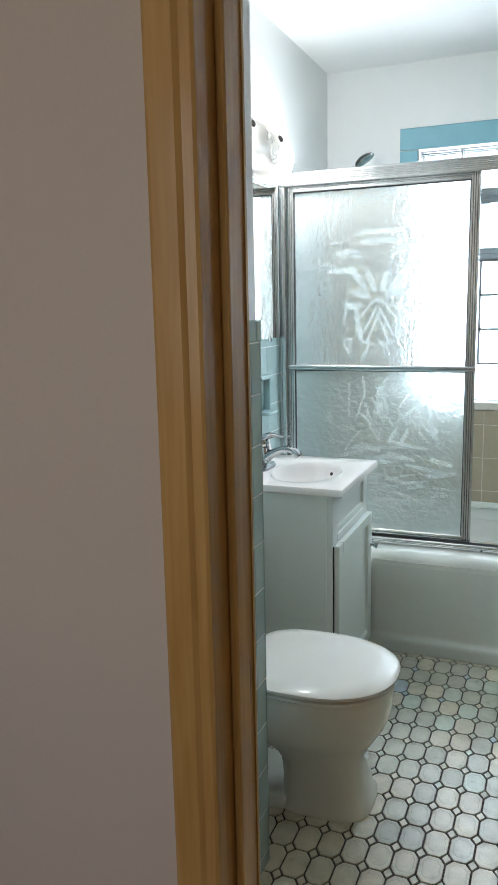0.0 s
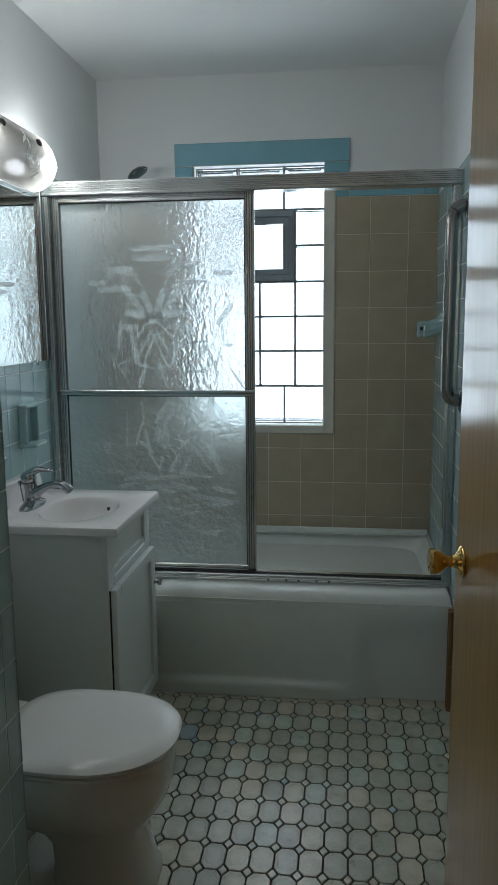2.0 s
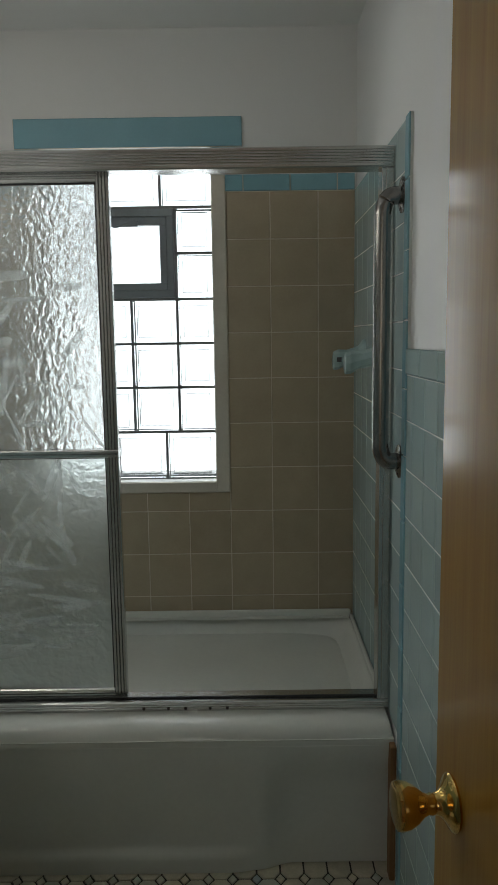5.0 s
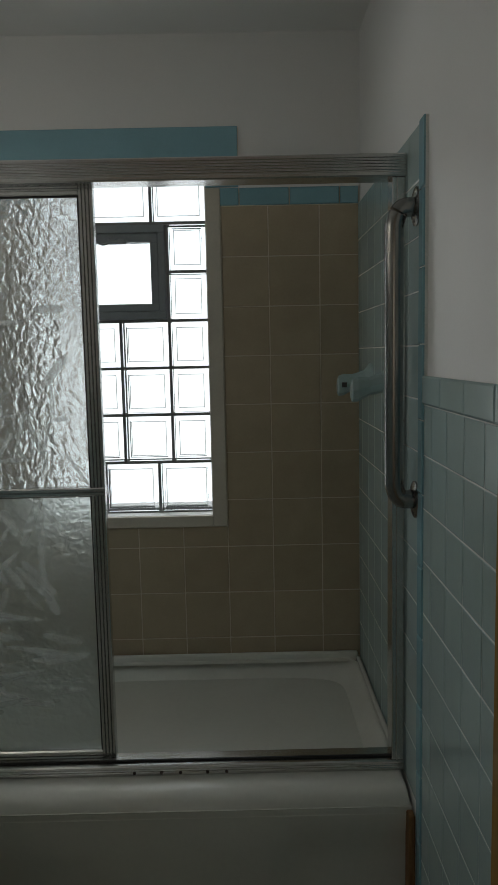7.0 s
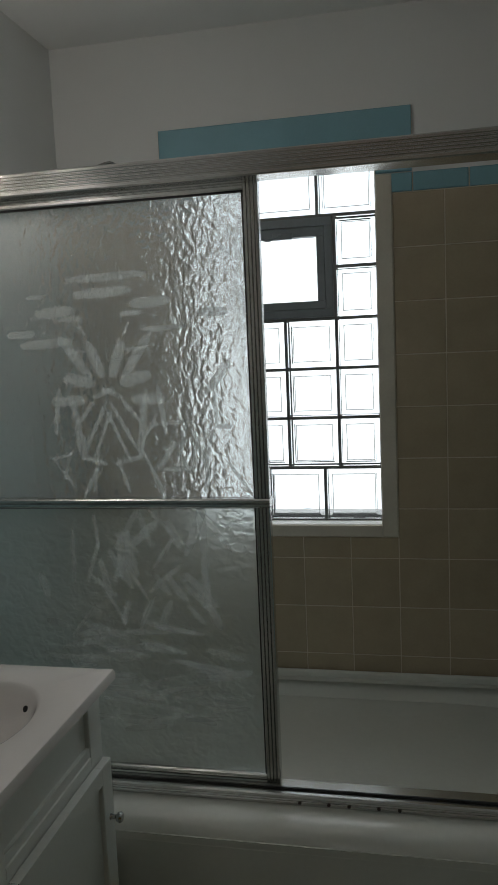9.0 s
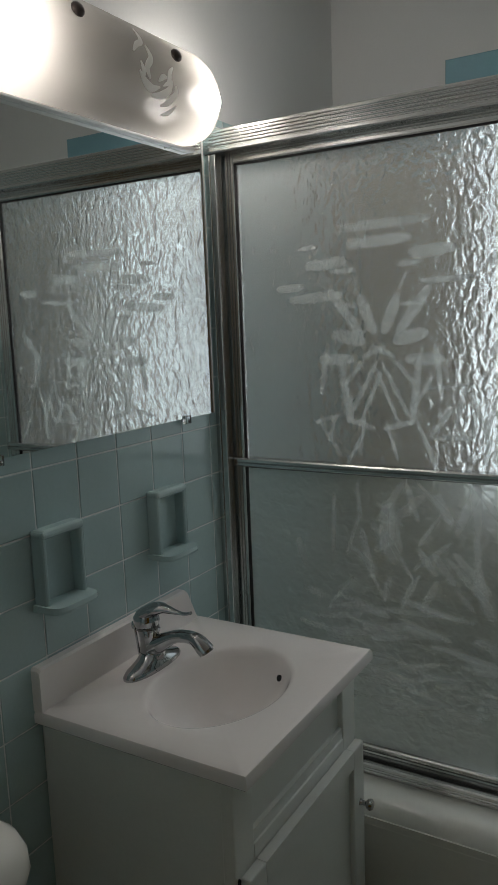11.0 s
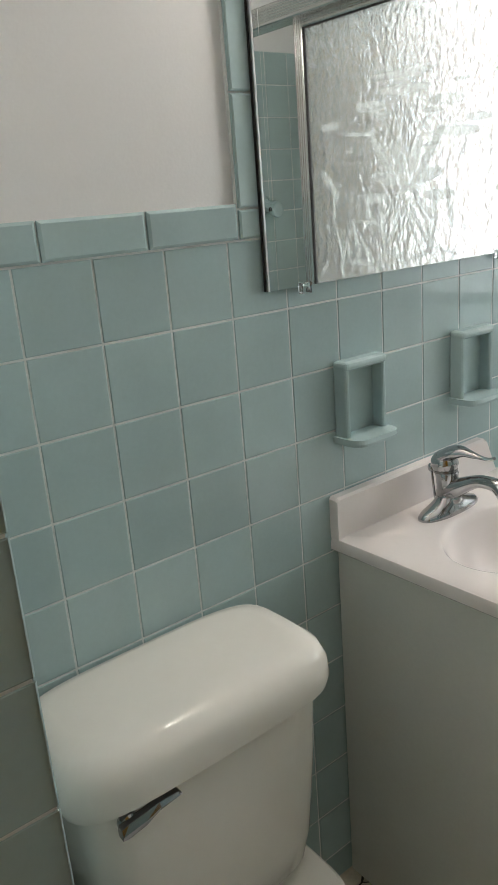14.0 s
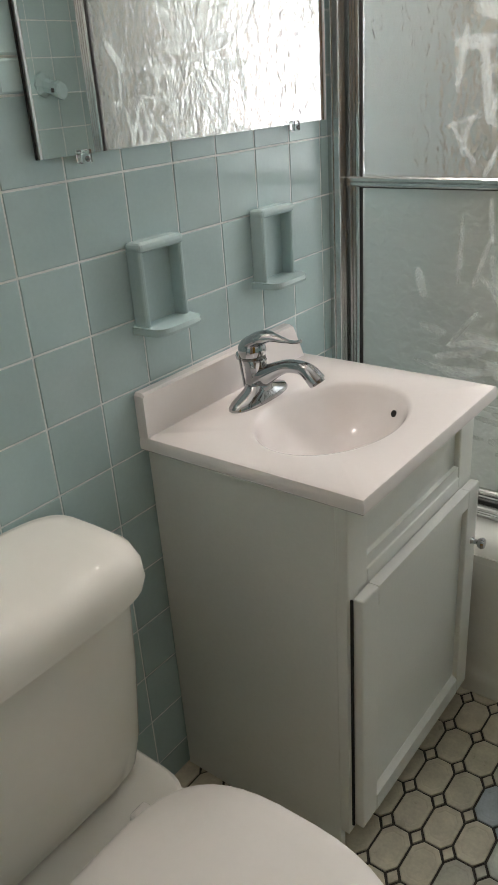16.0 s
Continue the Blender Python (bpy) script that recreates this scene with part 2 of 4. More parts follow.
def box(x0, x1, y0, y1, z0, z1, bevel=0.0, seg=2, bm=None):
    bm = bm or bmesh.new()
    made = bmesh.ops.create_cube(bm, size=1)["verts"]
    for v in made:
        v.co = Vector(((x0 + x1) / 2 + v.co.x * (x1 - x0), (y0 + y1) / 2 + v.co.y * (y1 - y0), (z0 + z1) / 2 + v.co.z * (z1 - z0)))
    if bevel:
        edges = list({e for v in made for e in v.link_edges})
        bmesh.ops.bevel(bm, geom=edges, offset=bevel, segments=seg, profile=0.5, affect="EDGES")
    return bm


def loft(rings, caps=True, bm=None):
    """Skins closed rings of equal count, one after the other."""
    bm = bm or bmesh.new()
    rows = [[bm.verts.new(p) for p in ring] for ring in rings]
    k = len(rows[0])
    for a, b in zip(rows, rows[1:]):
        for i in range(k):
            bm.faces.new((a[i], a[(i + 1) % k], b[(i + 1) % k], b[i]))
    if caps:
        bm.faces.new(rows[0][::-1])
        bm.faces.new(rows[-1])
    return bm


def tube(path, radii, seg=14, flat=1.0, bm=None, side=None):
    """A round or flattened bar along a path; radii: one for each point."""
    pts = [Vector(p) for p in path]
    rings = []
    for i, p in enumerate(pts):
        d = (pts[min(i + 1, len(pts) - 1)] - pts[max(i - 1, 0)]).normalized()
        ref = Vector(side) if side else (Vector((0, 0, 1)) if abs(d.z) < 0.9 else Vector((1, 0, 0)))
        u = d.cross(ref).normalized()
        v = u.cross(d).normalized()
        r = radii[i] if isinstance(radii, (list, tuple)) else radii
        rings.append([p + u * r * math.cos(2 * math.pi * j / seg) + v * r * flat * math.sin(2 * math.pi * j / seg) for j in range(seg)])
    return loft(rings, True, bm)


def bend(points, steps=8):
    """A smooth path through the points."""
    p = [Vector(q) for q in points]
    p = [p[0] * 2 - p[1]] + p + [p[-1] * 2 - p[-2]]
    out = []
    for a, b, c, d in zip(p, p[1:], p[2:], p[3:]):
        for i in range(steps):
            t = i / steps
            out.append(0.5 * ((2 * b) + (c - a) * t + (2 * a - 5 * b + 4 * c - d) * t * t + (3 * b - a - 3 * c + d) * t ** 3))
    out.append(p[-2])
    return out


def turned(profile, origin, axis, seg=24, bm=None):
    """A turned solid: profile of (along, radius) about an axis through origin."""
    o, d = Vector(origin), Vector(axis).normalized()
    u = d.orthogonal().normalized()
    v = d.cross(u)
    rings = [[o + d * s + (u * math.cos(2 * math.pi * j / seg) + v * math.sin(2 * math.pi * j / seg)) * max(r, 1e-4) for j in range(seg)] for s, r in profile]
    return loft(rings, True, bm)


def rounded(cx, cy, hx, hy, z, power=2.6, seg=40, back=None):
    """A superellipse ring; back: the power of its rear half."""
    ring = []
    for j in range(seg):
        a = 2 * math.pi * j / seg
        c, s = math.cos(a), math.sin(a)
        e = 2 / (back if back and c < 0 else power)
        ring.append((cx + hx * math.copysign(abs(c) ** e, c), cy + hy * math.copysign(abs(s) ** e, s), z))
    return ring


def extrude_profile(profile, axis, a, b, bm=None):
    """A bar with the closed 2D profile, from a to b along x ('x': profile is y, z), y ('y': x, z) or z ('z': x, y)."""
    def at(p, q, s):
        return {"x": (s, p, q), "y": (p, s, q), "z": (p, q, s)}[axis]
    return loft([[at(p, q, a) for p, q in profile], [at(p, q, b) for p, q in profile]], True, bm)


# ---- tiles ----
tile_cache = {}


def tile_mesh(kind, w, h, depth, soft, material):
    """A tile w by h, lying in x, y with its face up and its edges softened."""
    key = (kind, round(w, 3), round(h, 3))
    if key not in tile_cache:
        x, y, s = w / 2, h / 2, min(soft, w / 4, h / 4)
        v = [(-x, -y, 0), (x, -y, 0), (x, y, 0), (-x, y, 0)]
        v += [(-x, -y, depth - s * 0.6), (x, -y, depth - s * 0.6), (x, y, depth - s * 0.6), (-x, y, depth - s * 0.6)]
        v += [(-x + s, -y + s, depth), (x - s, -y + s, depth), (x - s, y - s, depth), (-x + s, y - s, depth)]
        f = [(8, 9, 10, 11)]
        for i in range(4):
            j = (i + 1) % 4
            f += [(i, j, 4 + j, 4 + i), (4 + i, 4 + j, 8 + j, 8 + i)]
        me = bpy.data.meshes.new(kind)
        me.from_pydata(v, [], f)
        me.materials.append(material)
        tile_cache[key] = me
    return tile_cache[key]


FACES = {"+x": ((0, 1, 0), (0, 0, 1), (1, 0, 0)), "-x": ((0, -1, 0), (0, 0, 1), (-1, 0, 0)), "-y": ((1, 0, 0), (0, 0, 1), (0, -1, 0)), "+y": ((-1, 0, 0), (0, 0, 1), (0, 1, 0))}


def lay(wall, face, level, u0, u1, v0, v1, us, vs, material, kind="tile", gap=0.0032, depth=0.0012, soft=0.0011, joined=False, holes=()):
    """Tiles a stretch u0..u1, v0..v1 of a wall whose backing lies at level; us, vs: (a joint, the pitch)."""
    right, up, out = (Vector(q) for q in FACES[face])
    axis = "y" if "x" in face else "x"
    rest = bmesh.new()

    def cuts(lo, hi, start, pitch):
        first = start + math.ceil((lo - start) / pitch + 1e-6) * pitch
        marks = [lo]
        while first < hi - 1e-6:
            if first - marks[-1] > 0.012 or marks[-1] != lo:
                marks.append(first)
            first += pitch
        return marks + [hi]
    for a, b in zip(*[cuts(u0, u1, *us)[i:] for i in (0, 1)]):
        for c, d in zip(*[cuts(v0, v1, *vs)[i:] for i in (0, 1)]):
            if b - a < 0.012 or d - c < 0.012:
                continue
            mid_u, mid_v = (a + b) / 2, (c + d) / 2
            if any(h[0] < mid_u < h[1] and h[2] < mid_v < h[3] for h in holes):
                continue
            me = tile_mesh(kind, b - a - gap, d - c - gap, depth, soft, material)
            centre = Vector((level, mid_u, mid_v)) if axis == "y" else Vector((mid_u, level, mid_v))
            m = Matrix((right, up, out)).transposed().to_4x4()
            tilt = pose(0, 0, 0, random.uniform(-0.25, 0.25), random.uniform(-0.25, 0.25), 0)
            m = Matrix.Translation(centre) @ m @ tilt
            if joined:
                rest.from_mesh(me)
                rest.verts.ensure_lookup_table()
                bmesh.ops.transform(rest, matrix=m, verts=rest.verts[-len(me.vertices):])
            else:
                ob = new(kind, me)
                ob.parent = wall
                ob.matrix_basis = m
    if joined:
        part("far_tiles", rest, material, wall)["kind"] = "stuff"
    else:
        rest.free()


# ---- the large structure ----
DW0, DW1 = 0.814, 0.935             # hall face and room face of the door wall
JL, JR = 0.674, 1.385               # door jambs
SX, SY = 0.440, 1.574               # corner of the boxed-out wall beside the door
TOPDOOR = 2.03

def slab(bm, *xyz):
    return box(*xyz, bm=bm)

bm = slab(bmesh.new(), -0.004, W + 0.12, DW0 + 0.06, BACK + 0.1, -0.12, -0.004)
floor = structure("floor", bm, GROUT_DARK, "bathroom floor of off-white octagon tiles in dark grout", "floor")
structure("floor_hall", slab(bmesh.new(), -0.9, 2.3, -1.5, DW0 + 0.06, -0.12, 0.0), HALLFLOOR, "varnished oak hallway floor", "floor")
structure("ceiling", slab(bmesh.new(), -0.12, W + 0.12, DW1 - 0.05, BACK + 0.12, H, H + 0.1), CEILING, "white painted bathroom ceiling", "ceiling")
structure("ceiling_hall", slab(bmesh.new(), -0.95, 2.35, -1.55, DW1 - 0.05, H + 0.003, H + 0.1), CEILING, "white painted hallway ceiling", "ceiling")
wall_west = structure("wall_west", slab(bmesh.new(), -0.12, -0.006, SY - 0.1, BACK + 0.12, -0.004, H), PAINT, "white painted wall with blue-green tile wainscot", "wall")
wall_east = structure("wall_east", slab(bmesh.new(), W + 0.006, W + 0.12, DW0, BACK + 0.12, -0.004, H), PAINT, "white painted wall with blue-green tile wainscot", "wall")

WX0, WX1, WZ0, WZ1 = 0.412, 0.973, 0.887, 2.0
bm = bmesh.new()
slab(bm, -0.006, WX0, BACK + 0.006, BACK + 0.24, -0.004, H)
slab(bm, WX1, W + 0.006, BACK + 0.006, BACK + 0.24, -0.004, H)
slab(bm, WX0, WX1, BACK + 0.006, BACK + 0.24, -0.004, WZ0)
slab(bm, WX0, WX1, BACK + 0.006, BACK + 0.24, WZ1, H)
wall_north = structure("wall_north", bm, PAINT, "white painted wall above tan shower tiles", "wall")

bm = bmesh.new()
slab(bm, SX - 0.12, SX - 0.006, DW1, SY - 0.006, -0.004, H)
slab(bm, -0.12, SX - 0.12, SY - 0.1, SY - 0.006, -0.004, H)
wall_nook = structure("wall_nook", bm, PAINT, "boxed-out white wall with tile wainscot beside the door", "wall")
bm = bmesh.new()
slab(bm, -0.9, JL - 0.02, DW0, DW1, -0.004, H)
slab(bm, JR + 0.02, 2.3, DW0, DW1, -0.004, H)
slab(bm, JL - 0.02, JR + 0.02, DW0, DW1, TOPDOOR + 0.02, H)
structure("wall_door", bm, PAINT_HALL, "beige painted hallway wall round the doorway", "wall")
structure("wall_return", slab(bmesh.new(), JR + 0.02, W + 0.006, DW1, 1.10, -0.004, H), PAINT, "white painted return beside the door hinge", "wall")
structure("wall_hall_west", slab(bmesh.new(), -1.0, -0.9, -1.5, DW1, -0.004, H + 0.003), PAINT_HALL, "beige painted hallway wall", "wall")
structure("wall_hall_east", slab(bmesh.new(), 2.3, 2.4, -1.5, DW1, -0.004, H + 0.003), PAINT_HALL, "beige painted hallway wall", "wall")
# opening added out of view so that fill light enters the hall
bm = bmesh.new()
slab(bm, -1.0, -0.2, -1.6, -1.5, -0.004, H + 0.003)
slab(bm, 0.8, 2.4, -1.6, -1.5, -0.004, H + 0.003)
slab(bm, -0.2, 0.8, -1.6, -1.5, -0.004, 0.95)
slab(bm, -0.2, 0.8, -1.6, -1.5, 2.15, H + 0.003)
structure("wall_hall_south", bm, PAINT_HALL, "beige painted hallway wall with an added unseen opening", "wall")

# grout beds under the tiles
CAP0, CAP1 = 1.293, 1.346            # wainscot cap
NC0, NC1 = 1.262, 1.312              # the same on the boxed-out wall
TOPW, TOPE = 1.870, 1.862            # tub-side tile height, west and east
EDGE_W, EDGE_E = 2.130, 2.722        # where the tall tile begins


def bed(name, parent, x0, x1, y0, y1, z0, z1, mat=GROUT):
    part(name, box(x0, x1, y0, y1, z0, z1), mat, parent)


bed("grout_bed", wall_west, -0.006, 0.0, SY, EDGE_W, 0, CAP1 - 0.003)
bed("grout_bed", wall_west, -0.006, 0.0, EDGE_W, BACK, 0, TOPW - 0.002)
bed("grout_bed", wall_east, W, W + 0.006, 1.10, EDGE_E, 0, CAP1 - 0.003)
bed("grout_bed", wall_east, W, W + 0.006, EDGE_E, BACK, 0, TOPE - 0.002)
bed("grout_bed", wall_nook, SX - 0.006, SX, DW1, SY, 0, NC1 - 0.003)
bed("grout_bed", wall_nook, -0.006, SX - 0.006, SY - 0.006, SY, 0, NC1 - 0.003)
for x0, x1, z0, z1 in ((0, WX0 - 0.046, 0.40, 1.91), (WX1 + 0.046, W, 0.40, 1.91), (WX0 - 0.046, WX1 + 0.046, 0.40, WZ0 - 0.038), (0.33, 1.078, WZ1, 2.093)):
    bed("grout_bed", wall_north, x0, x1, BACK, BACK + 0.006, z0, z1, GROUT_TAN)

# ---- door frame ----
frame_ = thing("door_frame", (JL, DW0, 0), "varnished orange-brown wooden door frame and casing", "door frame")
frame_["kind"] = "structure"
casing_prof = [(-0.057, 0.0), (-0.057, -0.017), (-0.052, -0.020), (-0.022, -0.018), (-0.016, -0.013), (-0.004, -0.011), (0.0, -0.008), (0.0, 0.0)]
for name, base, sgn in (("casing", JL + 0.002, 1), ("casing", JR - 0.002, -1)):
    part(name, extrude_profile([(base + sgn * p, DW0 + q) for p, q in casing_prof], "z", 0.0, TOPDOOR + 0.05), CASINGWOOD, frame_)
    part("inner_casing", extrude_profile([(base + sgn * p, DW1 - q * 0.8) for p, q in casing_prof], "z", 0.0, TOPDOOR + 0.05), CASINGWOOD, frame_)
part("head_casing", box(JL - 0.058, JR + 0.058, DW0 - 0.018, DW0, TOPDOOR, TOPDOOR + 0.06, 0.003), CASINGWOOD, frame_)
part("jamb", box(JL - 0.02, JL, DW0 - 0.004, DW1 + 0.002, 0, TOPDOOR, 0.002), CASINGWOOD, frame_)
part("jamb", box(JR, JR + 0.02, DW0 - 0.004, DW1 + 0.002, 0, TOPDOOR, 0.002), CASINGWOOD, frame_)
part("head_jamb", box(JL, JR, DW0, DW1, TOPDOOR, TOPDOOR + 0.02), CASINGWOOD, frame_)
for x0, x1 in ((JL, JL + 0.012), (JR - 0.012, JR)):
    part("door_stop", box(x0, x1, DW0 + 0.045, DW0 + 0.085, 0, TOPDOOR, 0.003), CASINGWOOD, frame_)
strike = part("strike_plate", box(JL, JL + 0.0015, DW1 - 0.04, DW1 - 0.012, 0.80, 0.87, 0.0005), DARKMETAL, frame_)

structure("threshold", box(JL, JR, DW0 - 0.01, DW1 + 0.02, 0.0, 0.012, 0.004), SILL, "pale stone door threshold", "threshold")

# ---- the open door ----
HX, HY, EX, EY = 1.372, 1.105, 1.312, 1.868
door = thing("door", (HX, HY, 0), "open flush varnished birch door with brass knob", "door")
along = Vector((EX - HX, EY - HY, 0))
length = along.length
turn = math.atan2(along.y, along.x)
place = Matrix.Translation((HX, HY, 0)) @ Matrix.Rotation(turn, 4, "Z")


def placed(bm, m):
    bmesh.ops.transform(bm, matrix=m, verts=bm.verts)
    return bm


leaf = part("leaf", placed(box(0, length, -0.036, 0, 0.012, 2.02, 0.002), place), DOORWOOD, door)
part("edge_strip", placed(box(length, length + 0.0015, -0.034, -0.002, 0.014, 2.018), place), CASINGWOOD, door)
KZ = 0.852
for sgn, y0 in ((1, 0.0), (-1, -0.036)):
    knob = part("knob", placed(turned([(0.022, 0.011), (0.026, 0.0125), (0.030, 0.0115), (0.036, 0.014), (0.044, 0.021), (0.054, 0.0262), (0.062, 0.0275), (0.067, 0.0265), (0.069, 0.022), (0.0695, 0.008)], (length - 0.062, y0, KZ), (0, sgn, 0), 32), place), BRASS, door, "polished brass door knob", True)
    part("rosette", placed(turned([(0.0, 0.031), (0.003, 0.0325), (0.006, 0.030), (0.010, 0.022), (0.016, 0.014), (0.022, 0.012), (0.024, 0.008)], (length - 0.062, y0, KZ), (0, sgn, 0), 32), place), BRASS, knob, "", True)
part("latch_plate", placed(box(length + 0.0012, length + 0.003, -0.029, -0.007, KZ - 0.028, KZ + 0.028, 0.001), place), BRASS, door)
for z in (0.25, 1.0, 1.78):
    part("hinge", placed(turned([(0, 0.006), (0.088, 0.006), (0.09, 0.004)], (0.0, 0.006, z), (0, 0, 1), 12), place), BRASS, door, "", True)

# ---- glass-block window ----
win = thing("window_1", (0.69, GLASS, WZ0), "glass block window with a small grey vent", "window")
win["kind"] = "structure"
part("surround", box(WX1, WX1 + 0.046, BACK - 0.008, BACK + 0.006, WZ0 - 0.036, 1.91, 0.003), SILL, win)
part("surround", box(WX0 - 0.046, WX0, BACK - 0.008, BACK + 0.006, WZ0 - 0.036, 1.91, 0.003), SILL, win)
part("sill", box(WX0, WX1, BACK - 0.008, GLASS, WZ0 - 0.036, WZ0 - 0.001, 0.003), SILL, win)
for x0, x1 in ((WX0 - 0.002, WX0 + 0.002), (WX1 - 0.002, WX1 + 0.002)):
    part("reveal", box(x0, x1, BACK + 0.006, GLASS, WZ0, WZ1), SILL, win)
TOPROW, LOWROW, COLS, ROWS = (WX0, 0.594, 0.796, WX1), (WX0, 0.612, 0.797, WX1), (WX0, 0.531, 0.688, 0.845, WX1), (1.055, 1.211, 1.363, 1.514, 1.668, 1.820)
cells = [(a, b, 1.820, WZ1) for a, b in zip(TOPROW, TOPROW[1:])] + [(a, b, WZ0, 1.055) for a, b in zip(LOWROW, LOWROW[1:])]
for c, d in zip(ROWS, ROWS[1:]):
    for a, b in zip(COLS, COLS[1:]):
        if not (c > 1.5 and 0.52 < a < 0.84):
            cells.append((a, b, c, d))
JOINT = 0.0045
bm = bmesh.new()
for z in (WZ0, 1.055, 1.211, 1.363, 1.514, 1.820, WZ1):
    slab(bm, WX0, WX1, GLASS + 0.004, GLASS + 0.07, z - JOINT, z + JOINT)
for x, z0, z1 in [(x, 1.82, WZ1) for x in TOPROW[1:-1]] + [(x, WZ0, 1.055) for x in LOWROW[1:-1]] + [(x, 1.055, 1.514) for x in COLS[1:-1]] + [(0.531, 1.514, 1.82), (0.845, 1.514, 1.82), (WX0, WZ0, WZ1), (WX1, WZ0, WZ1)]:
    slab(bm, x - JOINT, x + JOINT, GLASS + 0.0042, GLASS + 0.0698, z0 + JOINT, z1 - JOINT)
for x0, x1 in ((WX0, 0.531), (0.845, WX1)):
    slab(bm, x0 + JOINT, x1 - JOINT, GLASS + 0.004, GLASS + 0.07, 1.668 - JOINT, 1.668 + JOINT)
part("mortar", bm, MORTAR, win)
for a, b, c, d in cells:
    g = JOINT
    x0, x1, z0, z1 = a + g, b - g, c + g, d - g
    bm = bmesh.new()
    rings = []
    for inset, y in ((0.0, GLASS + 0.07), (0.0, GLASS + 0.012), (0.003, GLASS + 0.008), (0.012, GLASS + 0.008), (0.016, GLASS + 0.013)):
        rings.append([(x0 + inset, y, z0 + inset), (x1 - inset, y, z0 + inset), (x1 - inset, y, z1 - inset), (x0 + inset, y, z1 - inset)])
    blk = part("glass_block", loft(rings, True, bm), BLOCKGLASS, win)
    blk.visible_shadow = False
    bm = bmesh.new()
    e, w_ = 0.0165, 0.0026
    for q in ((x0 + e, x1 - e, z0 + e, z0 + e + w_), (x0 + e, x1 - e, z1 - e - w_, z1 - e), (x0 + e, x0 + e + w_, z0 + e + w_, z1 - e - w_), (x1 - e - w_, x1 - e, z0 + e + w_, z1 - e - w_)):
        slab(bm, q[0], q[1], GLASS + 0.0105, GLASS + 0.0125, q[2], q[3])
    part("pressed_rim", bm, PRESSED, blk).visible_shadow = False
VX0, VX1, VZ0, VZ1 = 0.538, 0.838, 1.520, 1.815
vent = part("vent_frame", box(VX0, VX1, GLASS - 0.002, GLASS + 0.05, VZ0, VZ0 + 0.024, 0.002), GREYMETAL, win, "grey metal vent frame")
for b4 in ((VX0, VX1, VZ1 - 0.024, VZ1), (VX0, VX0 + 0.022, VZ0 + 0.024, VZ1 - 0.024), (VX1 - 0.022, VX1, VZ0 + 0.024, VZ1 - 0.024)):
    part("frame_bar", box(b4[0], b4[1], GLASS - 0.002, GLASS + 0.05, b4[2], b4[3], 0.002), GREYMETAL, vent)
SX0, SX1, SZ0, SZ1 = VX0 + 0.023, VX1 - 0.023, VZ0 + 0.025, VZ1 - 0.025
for b4 in ((SX0, SX1, SZ0, SZ0 + 0.024), (SX0, SX1, SZ1 - 0.028, SZ1), (SX0, SX0 + 0.024, SZ0 + 0.024, SZ1 - 0.028), (SX1 - 0.024, SX1, SZ0 + 0.024, SZ1 - 0.028)):
    part("sash_bar", box(b4[0], b4[1], GLASS + 0.006, GLASS + 0.04, b4[2], b4[3], 0.002), GREYMETAL, vent)
pane = part("pane", box(SX0 + 0.02, SX1 - 0.02, GLASS + 0.02, GLASS + 0.024, SZ0 + 0.02, SZ1 - 0.02), VENTPANE, vent)
pane.visible_shadow = False
part("latch", box(0.66, 0.72, GLASS - 0.008, GLASS + 0.008, SZ1 - 0.034, SZ1 - 0.014, 0.003), GREYMETAL, vent)
part("latch_arm", tube(bend([(0.69, GLASS - 0.006, SZ1 - 0.02), (0.65, GLASS - 0.014, SZ1 - 0.035), (0.63, GLASS - 0.012, SZ1 - 0.03)]), 0.004, 8), GREYMETAL, vent)

# ---- bathtub ----
tub = thing("bathtub", (0.72, 3.2, 0), "white enamelled alcove bathtub with curved apron", "bathtub")
RIM, TF = 0.405, 2.800
x0, x1, y1 = 0.004, W - 0.004, BACK - 0.004
cx, hx = (x0 + x1) / 2, (x1 - x0) / 2
cy, hy = (TF + y1) / 2, (y1 - TF) / 2
rings = [rounded(cx, cy, hx, hy, RIM - 0.050, 60, 80), rounded(cx, cy, hx, hy - 0.002, RIM - 0.036, 60, 80), rounded(cx, cy, hx - 0.001, hy - 0.008, RIM - 0.022, 60, 80), rounded(cx, cy, hx - 0.003, hy - 0.017, RIM - 0.011, 60, 80),
         rounded(cx, cy, hx - 0.006, hy - 0.030, RIM - 0.003, 50, 80), rounded(cx, cy, hx - 0.010, hy - 0.046, RIM, 50, 80), rounded(cx, cy + 0.056, hx - 0.018, hy - 0.066, RIM, 24, 80),
         rounded(cx, cy + 0.058, hx - 0.026, hy - 0.074, RIM - 0.004, 18, 80), rounded(cx, cy + 0.056, hx - 0.040, hy - 0.086, RIM - 0.018, 11, 80), rounded(cx, cy + 0.050, hx - 0.072, hy - 0.106, RIM - 0.060, 8, 80),
         rounded(cx, cy + 0.03, hx - 0.15, hy - 0.150, 0.16, 5, 80), rounded(cx, cy + 0.03, hx - 0.19, hy - 0.180, 0.09, 4.5, 80), rounded(cx, cy + 0.03, hx - 0.26, hy - 0.24, 0.07, 4, 80)]
part("basin", loft(rings), ENAMEL, tub, "", True)
part("wall_flange", box(0.010, W - 0.010, BACK - 0.022, BACK - 0.004, RIM - 0.02, RIM + 0.021, 0.008, 3), ENAMEL, tub, "", True)
for a, b in ((0.003, 0.017), (W - 0.017, W - 0.003)):
    part("wall_flange", box(a, b, 2.956, BACK - 0.022, RIM - 0.02, RIM + 0.006, 0.005, 3), ENAMEL, tub, "", True)


def ease(t):
    t = min(1, max(0, t))
    return t * t * (3 - 2 * t)


